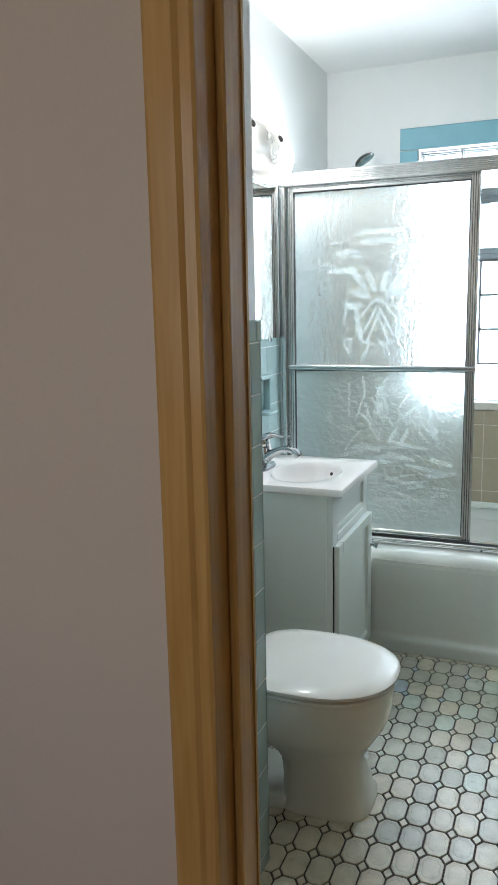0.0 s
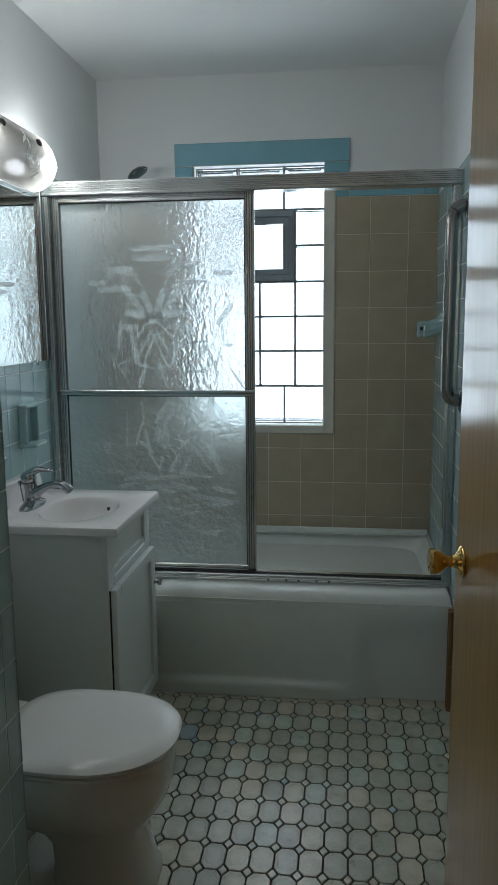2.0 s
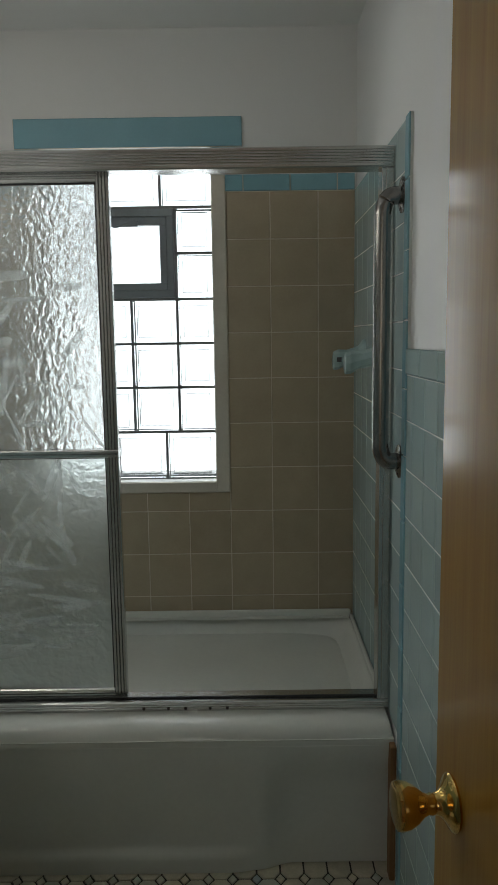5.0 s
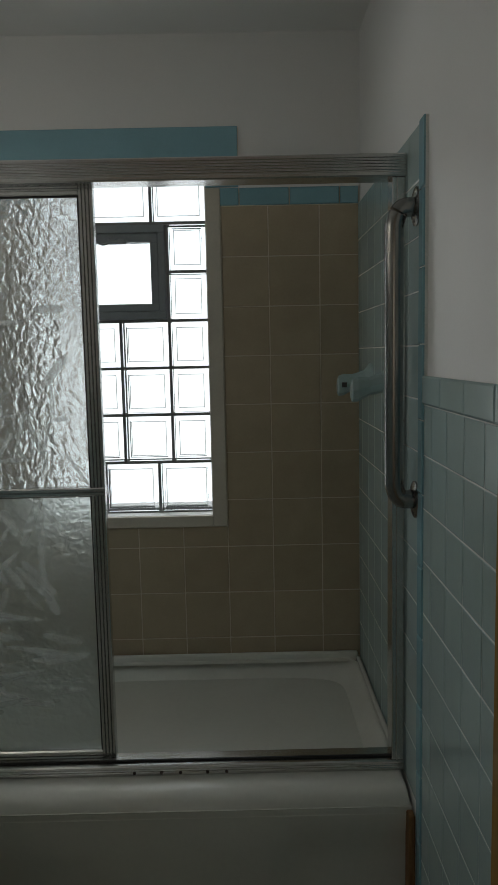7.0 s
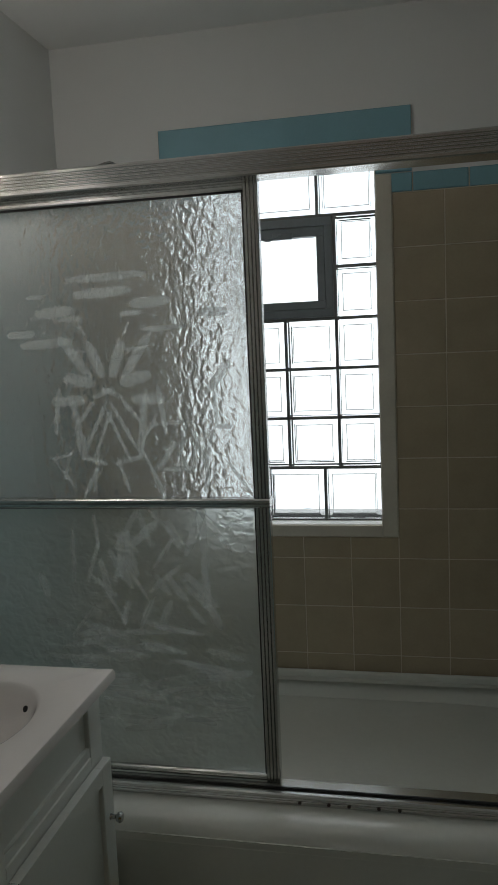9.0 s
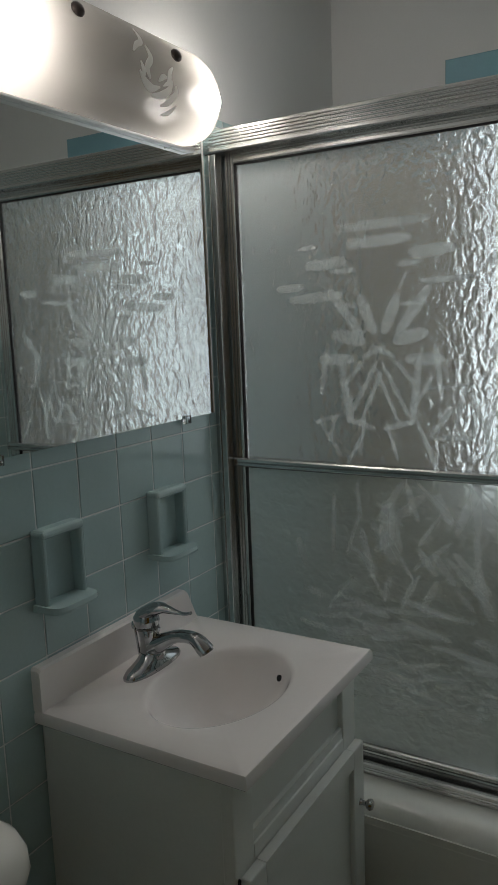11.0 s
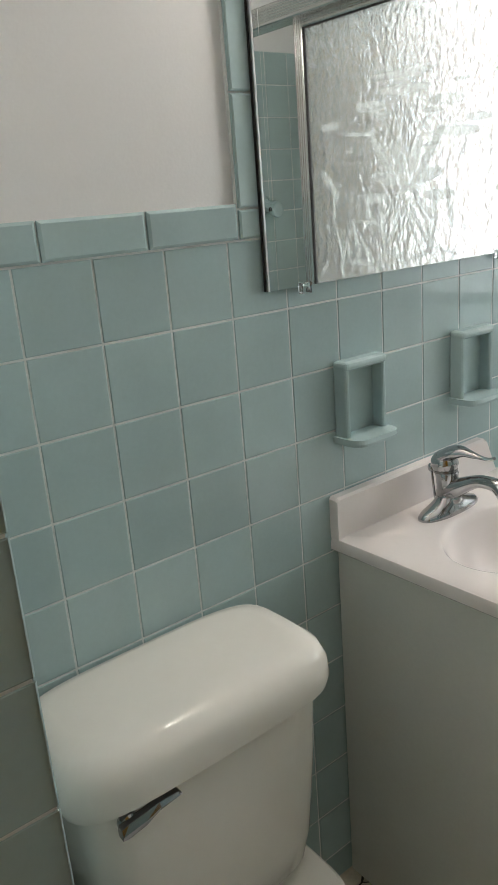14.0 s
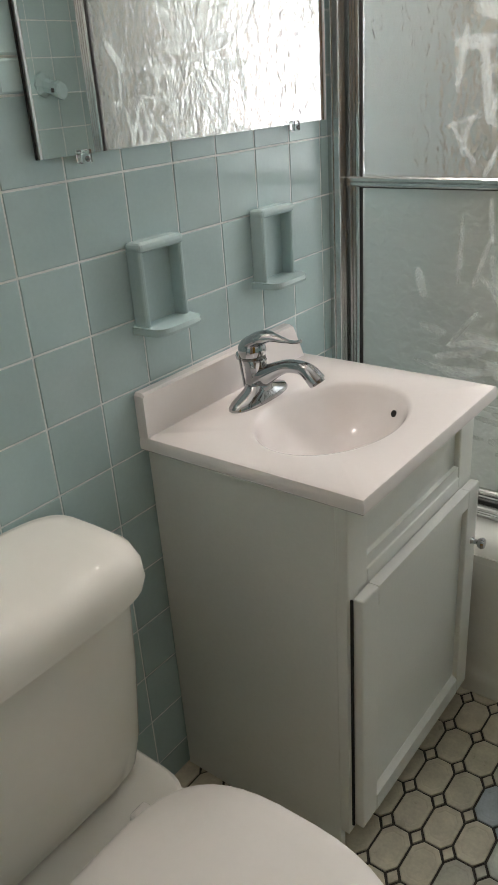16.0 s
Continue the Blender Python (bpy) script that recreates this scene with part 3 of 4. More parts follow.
bm = bmesh.new()
nx, nz = 96, 40
grid = []
for j in range(nz + 1):
    z = 0.002 + (RIM - 0.034) * j / nz
    row = []
    for i in range(nx + 1):
        x = x0 + (x1 - x0) * i / nx
        full = 1 - ease((x - 1.10) / 0.09)
        full += (1 - full) * ease((z - 0.22) / 0.14)
        y = 2.846 - 0.026 * ease((x - 0.02) / 0.12) * full * (1 - 0.25 * ease((z - 0.26) / 0.12))
        y -= 0.012 * (1 - ease((z - 0.045) / 0.03)) * (1 - ease((x - 1.02) / 0.1))
        y -= 0.0265 * z / 0.371
        row.append(bm.verts.new((x, y, z)))
    grid.append(row)
for a, b in zip(grid, grid[1:]):
    for i in range(nx):
        bm.faces.new((a[i], a[i + 1], b[i + 1], b[i]))
back_v = [[bm.verts.new((v.co.x, 2.90, v.co.z)) for v in r] for r in (grid[0], grid[-1])]
for fr, bk in zip((grid[0], grid[-1]), back_v):
    for i in range(nx):
        bm.faces.new((fr[i], bk[i], bk[i + 1], fr[i + 1]))
part("apron", bm, ENAMEL, tub, "", True)

trim = thing("corner_strip", (W - 0.015, 2.79, 0), "rough bare wooden strip beside the tub end", "trim")
part("strip", box(W - 0.017, W - 0.002, 2.772, 2.812, 0.0, 0.365, 0.004), OLDWOOD, trim)

# ---- shower enclosure ----
enc = thing("shower_enclosure", (0.72, 2.92, RIM), "worn aluminium tub enclosure with ribbed frame", "shower enclosure")


def ribbed(y0, y1, z0, z1, ribs, depth=0.0014):
    """A cross-section with fine flutes on its front, for a bar along x."""
    prof = [(y1, z0), (y1, z1), (y0 + 0.003, z1), (y0, z1 - 0.003)]
    step = (z1 - z0 - 0.016) / ribs
    z = z1 - 0.008
    for _ in range(ribs):
        prof += [(y0, z), (y0 + depth, z - step * 0.3), (y0 + depth, z - step * 0.6), (y0, z - step * 0.9)]
        z -= step
    return prof + [(y0, z0 + 0.003), (y0 + 0.003, z0)]


HB = 1.781
part("header", extrude_profile(ribbed(2.888, 2.952, HB, 1.830, 5), "x", 0.002, W - 0.002), ALUMINIUM, enc)
part("bottom_track", extrude_profile(ribbed(2.893, 2.955, RIM, 0.432, 2), "x", 0.002, W - 0.002), ALUMINIUM, enc)
# raised black strip stands in for the shade inside the track's slot
part("track_slot_shade", box(0.03, W - 0.03, 2.912, 2.916, 0.4325, 0.437), SEAL_AND_SHADE, enc)
for a, b in ((0.002, 0.030), (W - 0.032, W - 0.002)):
    jmb = part("side_jamb", box(a, b, 2.895, 2.950, 0.432, HB, 0.002), ALUMINIUM, enc)
    part("jamb_rib", box(a + 0.010, a + 0.014, 2.892, 2.896, 0.432, HB, 0.001), ALUMINIUM, jmb)
for i in range(5):
    sx = 0.80 + i * 0.055 + 0.01 * (i % 2)
    part("screw", turned([(0, 0.004), (0.0015, 0.004), (0.0025, 0.002)], (sx, 2.893, 0.414), (0, -1, 0), 10), DARKMETAL, enc)

pan = thing("sliding_shower_door", (0.40, 2.935, 0.437), "obscure glass sliding shower door with etched flower design", "shower door")
PX0, PX1, PZ0, PZ1, PY0, PY1 = 0.034, 0.752, 0.428, 1.788, 2.930, 2.952
GX0, GX1, GZ0, GZ1 = 0.056, 0.720, 0.455, 1.762
for a, b in ((PX0, GX0), (GX1, PX1)):
    n_r = 4 if b - a > 0.025 else 3
    prof = [(a, PY1), (a, PY0)]
    w_ = (b - a) / n_r
    for i in range(n_r):
        prof += [(a + w_ * (i + 0.2), PY0 - 0.003), (a + w_ * (i + 0.8), PY0 - 0.003), (a + w_ * (i + 1), PY0)]
    prof += [(b, PY1)]
    part("stile", extrude_profile(prof, "z", PZ0, PZ1), ALUMINIUM, pan)
part("top_rail", extrude_profile(ribbed(PY0 - 0.002, PY1, GZ1, PZ1, 2), "x", GX0, GX1), ALUMINIUM, pan)
part("bottom_rail", extrude_profile(ribbed(PY0 - 0.002, PY1, PZ0, GZ0, 1), "x", GX0, GX1), ALUMINIUM, pan)
RZ0, RZ1 = 1.082, 1.102
part("towel_rail", extrude_profile(ribbed(PY0 - 0.012, PY1, RZ0, RZ1, 3), "x", PX0 - 0.002, PX1 + 0.002), ALUMINIUM, pan)
for z0, z1, m_, nm in ((RZ1, GZ1, HAMMERED, "upper_glass"), (GZ0, RZ0, WATERY, "lower_glass")):
    gl = part(nm, box(GX0, GX1, 2.938, 2.943, z0, z1), m_, pan)
    gl.visible_shadow = False
    for e4 in ((GX0, GX0 + 0.004, z0, z1), (GX1 - 0.004, GX1, z0, z1), (GX0 + 0.004, GX1 - 0.004, z1 - 0.004, z1)):
        part("gasket", box(e4[0], e4[1], 2.9345, 2.938, e4[2], e4[3]), SEAL_AND_SHADE, gl)


def petal(bm, x, z, ang, ln, wd, y=2.9374):
    """One etched stroke: a thin lens-ended bar on the glass."""
    c, s = math.cos(radians(ang)), math.sin(radians(ang))
    y -= 0.0002 * (int(x * 7919 + z * 104729) % 9)
    ring = []
    for j in range(16):
        a = 2 * math.pi * j / 16
        u = math.copysign(abs(math.cos(a)) ** 0.7, math.cos(a)) * ln / 2
        v = math.copysign(abs(math.sin(a)) ** 0.8, math.sin(a)) * wd / 2
        ring.append((x + u * c - v * s, z + u * s + v * c))
    loft([[(p, y, q) for p, q in ring], [(p, y + 0.0005, q) for p, q in ring]], True, bm)


up_glass = [o for o in pan.children if o.name.startswith("upper_glass")][0]
# strokes: distance from the middle line, height, slant, length, width; each is laid on both sides
STROKES = [(0.026, 1.421, 68, 0.090, 0.024), (0.074, 1.427, 54, 0.125, 0.022), (0.068, 1.374, 14, 0.078, 0.028), (0.072, 1.440, 2, 0.055, 0.008), (0.052, 1.486, 63, 0.036, 0.006), (0.010, 1.344, -24, 0.058, 0.011),
           (0.098, 1.328, 0, 0.085, 0.024), (0.034, 1.268, -62, 0.13, 0.010), (0.019, 1.248, -66, 0.14, 0.008), (0.056, 1.300, -50, 0.07, 0.010), (0.078, 1.262, 83, 0.145, 0.017), (0.126, 1.305, -82, 0.11, 0.013), (0.042, 1.190, 16, 0.07, 0.012)]
mid = 0.388
for d, z, ang, ln, wd in STROKES:
    for sgn in (-1, 1):
        bm = bmesh.new()
        petal(bm, mid + sgn * d, z, ang if sgn > 0 else 180 - ang, ln, wd)
        part("etched_stroke", bm, ETCH, up_glass).visible_shadow = False
# cloud bands above, reeds below
BANDS = [(0.40, 1.602, 2, 0.20, 0.018), (0.39, 1.568, 2, 0.145, 0.022), (0.23, 1.566, 3, 0.05, 0.010), (0.27, 1.530, 4, 0.10, 0.024), (0.31, 1.513, 2, 0.055, 0.012), (0.50, 1.542, 3, 0.10, 0.024), (0.455, 1.520, 3, 0.05, 0.012),
         (0.185, 1.484, 3, 0.07, 0.018), (0.245, 1.461, 3, 0.13, 0.022), (0.53, 1.484, 2, 0.11, 0.012), (0.64, 1.513, 0, 0.07, 0.020), (0.645, 1.370, 52, 0.095, 0.020), (0.655, 1.262, 0, 0.036, 0.011)]
for x, z, ang, ln, wd in BANDS:
    bm = bmesh.new()
    petal(bm, x, z, ang, ln, wd)
    part("etched_stroke", bm, ETCH, up_glass).visible_shadow = False
rnd = random.Random(7)
for _ in range(22):
    bm = bmesh.new()
    petal(bm, rnd.uniform(0.46, 0.70) if rnd.random() < 0.6 else rnd.uniform(0.26, 0.45), rnd.uniform(1.13, 1.32 if rnd.random() < 0.5 else 1.22), rnd.choice((60, 75, 85, 100, 118, 10)) + rnd.uniform(-8, 8), rnd.uniform(0.05, 0.11), rnd.uniform(0.006, 0.013))
    part("etched_stroke", bm, ETCH, up_glass).visible_shadow = False
low_glass = [o for o in pan.children if o.name.startswith("lower_glass")][0]
for k in range(84):
    bm = bmesh.new()
    z = 0.56 + 0.49 * (k % 24) / 23 + rnd.uniform(-0.015, 0.015)
    ang = rnd.uniform(-16, 16) if z < 0.80 else rnd.uniform(35, 145)
    petal(bm, min(0.64, max(0.14, rnd.gauss(0.44, 0.13))), min(1.03, z), ang, rnd.uniform(0.06, 0.14), rnd.uniform(0.010, 0.022))
    part("etched_stroke", bm, FAINT, low_glass).visible_shadow = False

# ---- grab bar and shower fittings ----
bar = thing("grab_bar", (W, 2.80, 1.40), "brushed steel grab bar on the tiled wall", "grab bar")
by = 2.792
part("bar", tube(bend([(W - 0.008, by, 1.698), (W - 0.034, by, 1.692), (W - 0.046, by, 1.668), (W - 0.048, by, 1.625), (W - 0.048, by, 1.40), (W - 0.048, by, 1.150), (W - 0.046, by, 1.110), (W - 0.034, by, 1.088), (W - 0.008, by, 1.084)], 6), 0.020, 18), STEEL, bar, "", True)
for z in (1.698, 1.084):
    fl = part("flange", turned([(0, 0.040), (0.004, 0.040), (0.006, 0.036), (0.008, 0.018)], (W - 0.0005, by, z), (-1, 0, 0), 28), STEEL, bar, "", True)
    for k in range(3):
        a = 2 * math.pi * k / 3 + 0.5
        part("screw", turned([(0, 0.0045), (0.002, 0.0045), (0.003, 0.002)], (W - 0.0065, by + 0.029 * math.cos(a), z + 0.029 * math.sin(a)), (-1, 0, 0), 10), DARKMETAL, fl)

rack = thing("washcloth_bar", (W, 3.22, 1.33), "blue ceramic washcloth bar posts on shower wall", "towel bar")
for y in (3.08, 3.36):
    post = part("post", loft([[(W - d, y + sy * s, 1.33 - 0.02 * d / 0.08 + sz * s * 1.1) for sy, sz in ((-1, 0), (-0.7, -0.7), (0, -1), (0.7, -0.7), (1, 0), (0.7, 0.7), (0, 1), (-0.7, 0.7))] for d, s in ((0.0, 0.038), (0.008, 0.037), (0.022, 0.023), (0.055, 0.021), (0.082, 0.028), (0.096, 0.026), (0.099, 0.019))]), BLUE, rack)
    # black face drawn on the post as the shade of its empty socket
    part("socket", turned([(0, 0.010), (0.002, 0.010)], (W - 0.082, y - 0.0272 if y > 3.2 else y + 0.0272, 1.310), (0, -1 if y > 3.2 else 1, 0), 4), SEAL_AND_SHADE, post)

head_ = thing("wall_shower", (0.0, 3.44, 1.86), "chrome shower head on a bent wall arm", "shower")
part("arm", tube(bend([(0.0, 3.44, 1.845), (0.06, 3.44, 1.885), (0.12, 3.44, 1.905), (0.165, 3.44, 1.920)]), 0.0095, 12), CHROME, head_, "", True)
part("flange", turned([(0, 0.03), (0.004, 0.028), (0.010, 0.014)], (0.001, 3.44, 1.845), (1, 0, 0.5), 20), CHROME, head_, "", True)
part("head", turned([(-0.016, 0.006), (-0.012, 0.026), (-0.004, 0.042), (0.004, 0.047), (0.010, 0.042), (0.012, 0.006)], (0.208, 3.44, 1.953), (0.5, 0, -0.87), 28), STEEL, head_, "reflection-dark chrome shower head", True)

# ---- vanity ----
VY0, VY1, VX = 2.298, 2.764, 0.392
van = thing("vanity_cabinet", (0.2, 2.53, 0), "white painted vanity cabinet with one panelled door", "vanity")
part("side_panel", box(0.004, VX - 0.018, VY0, VY0 + 0.016, 0.0, 0.738, 0.001), CABINET, van)
part("side_panel", box(0.004, VX - 0.018, VY1 - 0.016, VY1, 0.0, 0.738, 0.001), CABINET, van)
part("back_panel", box(0.004, 0.014, VY0 + 0.016, VY1 - 0.016, 0.0, 0.738), CABINET, van)
part("bottom_panel", box(0.014, VX - 0.004, VY0 + 0.016, VY1 - 0.016, 0.07, 0.086), CABINET, van)
part("toe_kick", box(VX - 0.06, VX - 0.048, VY0 + 0.016, VY1 - 0.016, 0.0, 0.07), CABINET, van)
part("face_stile", box(VX - 0.018, VX, VY0, VY0 + 0.036, 0.06, 0.738, 0.001), CABINET, van)
part("face_stile", box(VX - 0.018, VX, VY1 - 0.036, VY1, 0.06, 0.738, 0.001), CABINET, van)
part("face_rail", box(VX - 0.018, VX, VY0 + 0.036, VY1 - 0.036, 0.70, 0.738), CABINET, van)
part("face_rail", box(VX - 0.018, VX, VY0 + 0.036, VY1 - 0.036, 0.555, 0.62), CABINET, van)
# black strip painted in for the shade of the gap beside the door
part("door_gap_shade", box(VX, VX + 0.004, VY0 + 0.010, VY0 + 0.0135, 0.074, 0.568), BLACK, van)


def panelled(parent, x, y0, y1, z0, z1, stile, rail, deep, name):
    """A frame-and-panel front with bevelled inner edges."""
    pn = part(name, box(x, x + 0.008, y0 + stile - 0.004, y1 - stile + 0.004, z0 + rail - 0.004, z1 - rail + 0.004), CABINET, parent)
    t = 0.019
    for a, b, c, d in ((y0, y0 + stile, z0, z1), (y1 - stile, y1, z0, z1)):
        part("stile", box(x, x + t, a, b, c, d, 0.003), CABINET, pn)
    for c, d, hi in ((z0, z0 + rail, True), (z1 - rail, z1, False)):
        zi = d if hi else c
        prof = [(x, c), (x, d), (x + t - deep, d), (x + t, d - deep), (x + t, c)] if hi else [(x, c), (x + t - deep, c), (x + t, c + deep), (x + t, d), (x, d)]
        part("rail", extrude_profile(prof, "y", y0 + stile, y1 - stile), CABINET, pn)
    return pn


panelled(van, VX - 0.0165, VY0 - 0.0005, VY1 - 0.001, 0.575, 0.737, 0.060, 0.034, 0.012, "false_drawer_front")
vdoor = panelled(van, VX + 0.002, VY0 + 0.014, VY1 - 0.002, 0.074, 0.570, 0.050, 0.046, 0.010, "cabinet_door")
part("door_knob", turned([(0, 0.007), (0.006, 0.005), (0.012, 0.005), (0.016, 0.010), (0.022, 0.012), (0.027, 0.009), (0.028, 0.003)], (VX + 0.021, VY1 - 0.024, 0.446), (1, 0, 0), 18), CHROME, vdoor, "small chrome knob", True)

# moulded sink top
top = thing("sink_top", (0.2, 2.53, 0.74), "white cultured marble sink top with oval basin", "sink")
TX1, TY0, TY1, TZ = 0.430, 2.284, 2.774, 0.766
scx, scy, shx, shy = 0.238, 2.515, 0.120, 0.162
N = 96


def square_ring(inset, z):
    """Points of the slab's outline at even angles from the bowl's middle, so that the two can be joined."""
    ring = []
    for j in range(N):
        a = 2 * math.pi * j / N
        c, s = math.cos(a), math.sin(a)
        ax = (TX1 - inset - scx) if c > 0 else (scx - 0.001)
        ay = (TY1 - inset - scy) if s > 0 else (scy - TY0 - inset)
        k = min(ax / abs(c) if abs(c) > 1e-6 else 9, ay / abs(s) if abs(s) > 1e-6 else 9)
        ring.append((scx + c * k, scy + s * k, z))
    for gx, gy in ((TX1 - inset, TY0 + inset), (TX1 - inset, TY1 - inset), (0.001, TY0 + inset), (0.001, TY1 - inset)):
        a = math.atan2(gy - scy, gx - scx) % (2 * math.pi)
        ring[round(a * N / (2 * math.pi)) % N] = (gx, gy, z)
    return ring


def oval(f, z, dx=0.0):
    return [(scx + dx + shx * f * math.cos(2 * math.pi * j / N), scy + shy * f * math.sin(2 * math.pi * j / N), z) for j in range(N)]


rings = [oval(1.0, TZ - 0.028), square_ring(0.004, TZ - 0.028), square_ring(0.0, TZ - 0.024), square_ring(0.0, TZ - 0.010), square_ring(0.003, TZ - 0.003), square_ring(0.010, TZ), oval(1.05, TZ), oval(1.01, TZ - 0.002), oval(0.98, TZ - 0.006),
         oval(0.94, TZ - 0.018), oval(0.88, TZ - 0.036), oval(0.80, TZ - 0.054), oval(0.68, TZ - 0.074), oval(0.54, TZ - 0.090), oval(0.38, TZ - 0.101), oval(0.22, TZ - 0.107), oval(0.10, TZ - 0.109)]
part("basin_slab", loft(rings, False), MARBLE, top, "", True)
bs = [(TY0, TZ - 0.002), (TY0, TZ + 0.072), (TY0 + 0.004, TZ + 0.077), (TY1 - 0.060, TZ + 0.077), (TY1 - 0.052, TZ + 0.072), (TY1 - 0.018, TZ - 0.002)]
bm = loft([[(0.002, p, q) for p, q in bs], [(0.017, p, q) for p, q in bs], [(0.022, p * 0.998 + 2.53 * 0.002, TZ + (q - TZ) * 0.95) for p, q in bs]])
part("backsplash", bm, MARBLE, top)
part("drain", turned([(0, 0.021), (0.003, 0.020), (0.004, 0.012)], (scx, scy, TZ - 0.1095), (0, 0, 1), 24), CHROME, top, "chrome drain ring", True)
# no hole is cut: a black disc carries the overflow's inner shade
part("overflow_shade_disc", placed(turned([(0, 0.0065), (0.002, 0.0065)], (0, 0, 0), (0, 0, 1), 16), Matrix.Translation((scx + 0.055, scy + 0.122, TZ - 0.034)) @ Matrix.Rotation(radians(66), 4, (1, -0.5, 0))), BLACK, top)

# ---- faucet ----
FX, FY = 0.082, 2.515
fau = thing("faucet", (FX, FY, TZ), "chrome single-lever centreset faucet", "faucet")
rings = [rounded(FX, FY, 0.027, 0.080, TZ + 0.0005, 2.3), rounded(FX, FY, 0.027, 0.080, TZ + 0.005, 2.3), rounded(FX, FY, 0.025, 0.074, TZ + 0.011, 2.2), rounded(FX, FY, 0.022, 0.056, TZ + 0.017, 2.1), rounded(FX, FY, 0.021, 0.036, TZ + 0.024, 2.0), rounded(FX, FY, 0.021, 0.025, TZ + 0.032, 2.0)]
part("base", loft(rings), CHROME, fau, "", True)
rings = [rounded(FX - 0.0015 * k, FY, r, r, TZ + z, 2.0) for k, (z, r) in enumerate(((0.028, 0.0235), (0.045, 0.0205), (0.062, 0.020), (0.074, 0.022), (0.077, 0.021)))]
part("body", loft(rings), CHROME, fau, "", True)
part("collar", turned([(0, 0.0225), (0.004, 0.0225), (0.006, 0.020)], (FX - 0.007, FY, TZ + 0.076), (-0.12, 0, 1), 28), STEEL, fau, "", True)
pth = bend([(FX, FY, TZ + 0.036), (FX + 0.030, FY + 0.001, TZ + 0.056), (FX + 0.066, FY + 0.002, TZ + 0.072), (FX + 0.102, FY + 0.003, TZ + 0.071), (FX + 0.126, FY + 0.004, TZ + 0.052)], 6)
rad = [0.022 - 0.0085 * ease(i / 12) + 0.004 * ease((i - 15) / 8) for i in range(len(pth))]
part("spout", tube(pth, rad, 18, 0.88), CHROME, fau, "", True)
part("aerator", turned([(0, 0.0125), (0.007, 0.012), (0.008, 0.009)], (FX + 0.124, FY + 0.004, TZ + 0.056), (0.75, 0.03, -1), 20), STEEL, fau, "", True)
pth = bend([(FX - 0.022, FY, TZ + 0.088), (FX - 0.004, FY, TZ + 0.108), (FX + 0.026, FY + 0.001, TZ + 0.120), (FX + 0.058, FY + 0.002, TZ + 0.118), (FX + 0.080, FY + 0.003, TZ + 0.117), (FX + 0.094, FY + 0.003, TZ + 0.121)], 6)
rad = [0.015 + 0.008 * math.sin(math.pi * min(1, i / 14)) - 0.010 * ease((i - 10) / 12) for i in range(len(pth))]
lever = part("lever", tube(pth, rad, 18, 0.60), CHROME, fau, "", True)
part("cap", turned([(0, 0.0225), (0.008, 0.0255), (0.020, 0.0245), (0.030, 0.017), (0.035, 0.008)], (FX - 0.008, FY, TZ + 0.081), (-0.1, 0, 1), 28), CHROME, lever, "", True)
part("lift_rod", turned([(0, 0.0025), (0.052, 0.0025), (0.055, 0.006), (0.062, 0.007), (0.068, 0.004)], (FX - 0.031, FY, TZ + 0.016), (-0.15, 0, 1), 12), CHROME, fau, "", True)

# ---- ceramic wall holders ----
def holder(y0, y1, label):
    z0, z1 = 0.936, 1.080
    h = thing("ceramic_holder", (0.0, (y0 + y1) / 2, z0), label, "wall holder", "ceramic holders above the sink")
    b = 0.031
    part("back", box(0.003, 0.007, y0 + 0.01, y1 - 0.01, z0 + 0.01, z1 - 0.01), BLUE, h)
    for q in ((y0, y0 + 0.011, z0, z1), (y1 - 0.011, y1, z0, z1)):
        part("side", box(0.0, b, *q, 0.0052, 3), BLUE, h)
    part("arch", box(0.0, b + 0.003, y0 - 0.001, y1 + 0.001, z1 - 0.016, z1 + 0.001, 0.0075, 3), BLUE, h)
    tray = rounded(0.0, (y0 + y1) / 2, 0.062, (y1 - y0) / 2 + 0.005, 0, 5, 40)
    tray = [(max(0.001, p[0]), p[1]) for p in tray]
    part("tray", loft([[(p, q, z0 + 0.001) for p, q in tray], [(p * 1.03, q, z0 + 0.006) for p, q in tray], [(p, q, z0 + 0.013) for p, q in tray]]), BLUE, h)
    return h


holder(2.307, 2.408, "pale blue ceramic tumbler holder above the backsplash")
holder(2.623, 2.724, "pale blue ceramic soap holder near the shower door")

# ---- mirror ----
MY0, MY1, MZ0, MZ1 = 2.172, 2.872, 1.214, 1.806
mir = thing("wall_mirror", (0.006, 2.52, MZ0), "large plain wall mirror with clear plastic clips", "mirror")
part("glass", box(0.007, 0.012, MY0, MY1, MZ0, MZ1, 0.0), mirror_mat, mir)
bw = 0.012
part("bevel", extrude_profile([(0.012, MY0 + bw), (0.0095, MY0), (0.0121, MY0 + bw)], "z", MZ0, MZ1), mirror_mat, mir)
part("edge", box(0.006, 0.0135, MY0 - 0.0035, MY0, MZ0, MZ1), BRIGHT, mir)
part("edge", box(0.006, 0.0135, MY1, MY1 + 0.003, MZ0, MZ1), BRIGHT, mir)
# thin black strip added as the shadow line beside the mirror
part("edge_shadow", box(0.006, 0.009, MY0 - 0.0055, MY0 - 0.0035, MZ0, MZ1), BLACK, mir)
for y, z in ((2.245, MZ0), (2.766, MZ0)):
    clip = part("clip", box(0.006, 0.018, y - 0.010, y + 0.010, z - 0.012, z + 0.006, 0.002), CLEAR, mir, "clear plastic mirror clip")
    part("screw", turned([(0, 0.004), (0.002, 0.004), (0.003, 0.001)], (0.018, y, z - 0.006), (1, 0, 0), 10), STEEL, clip)
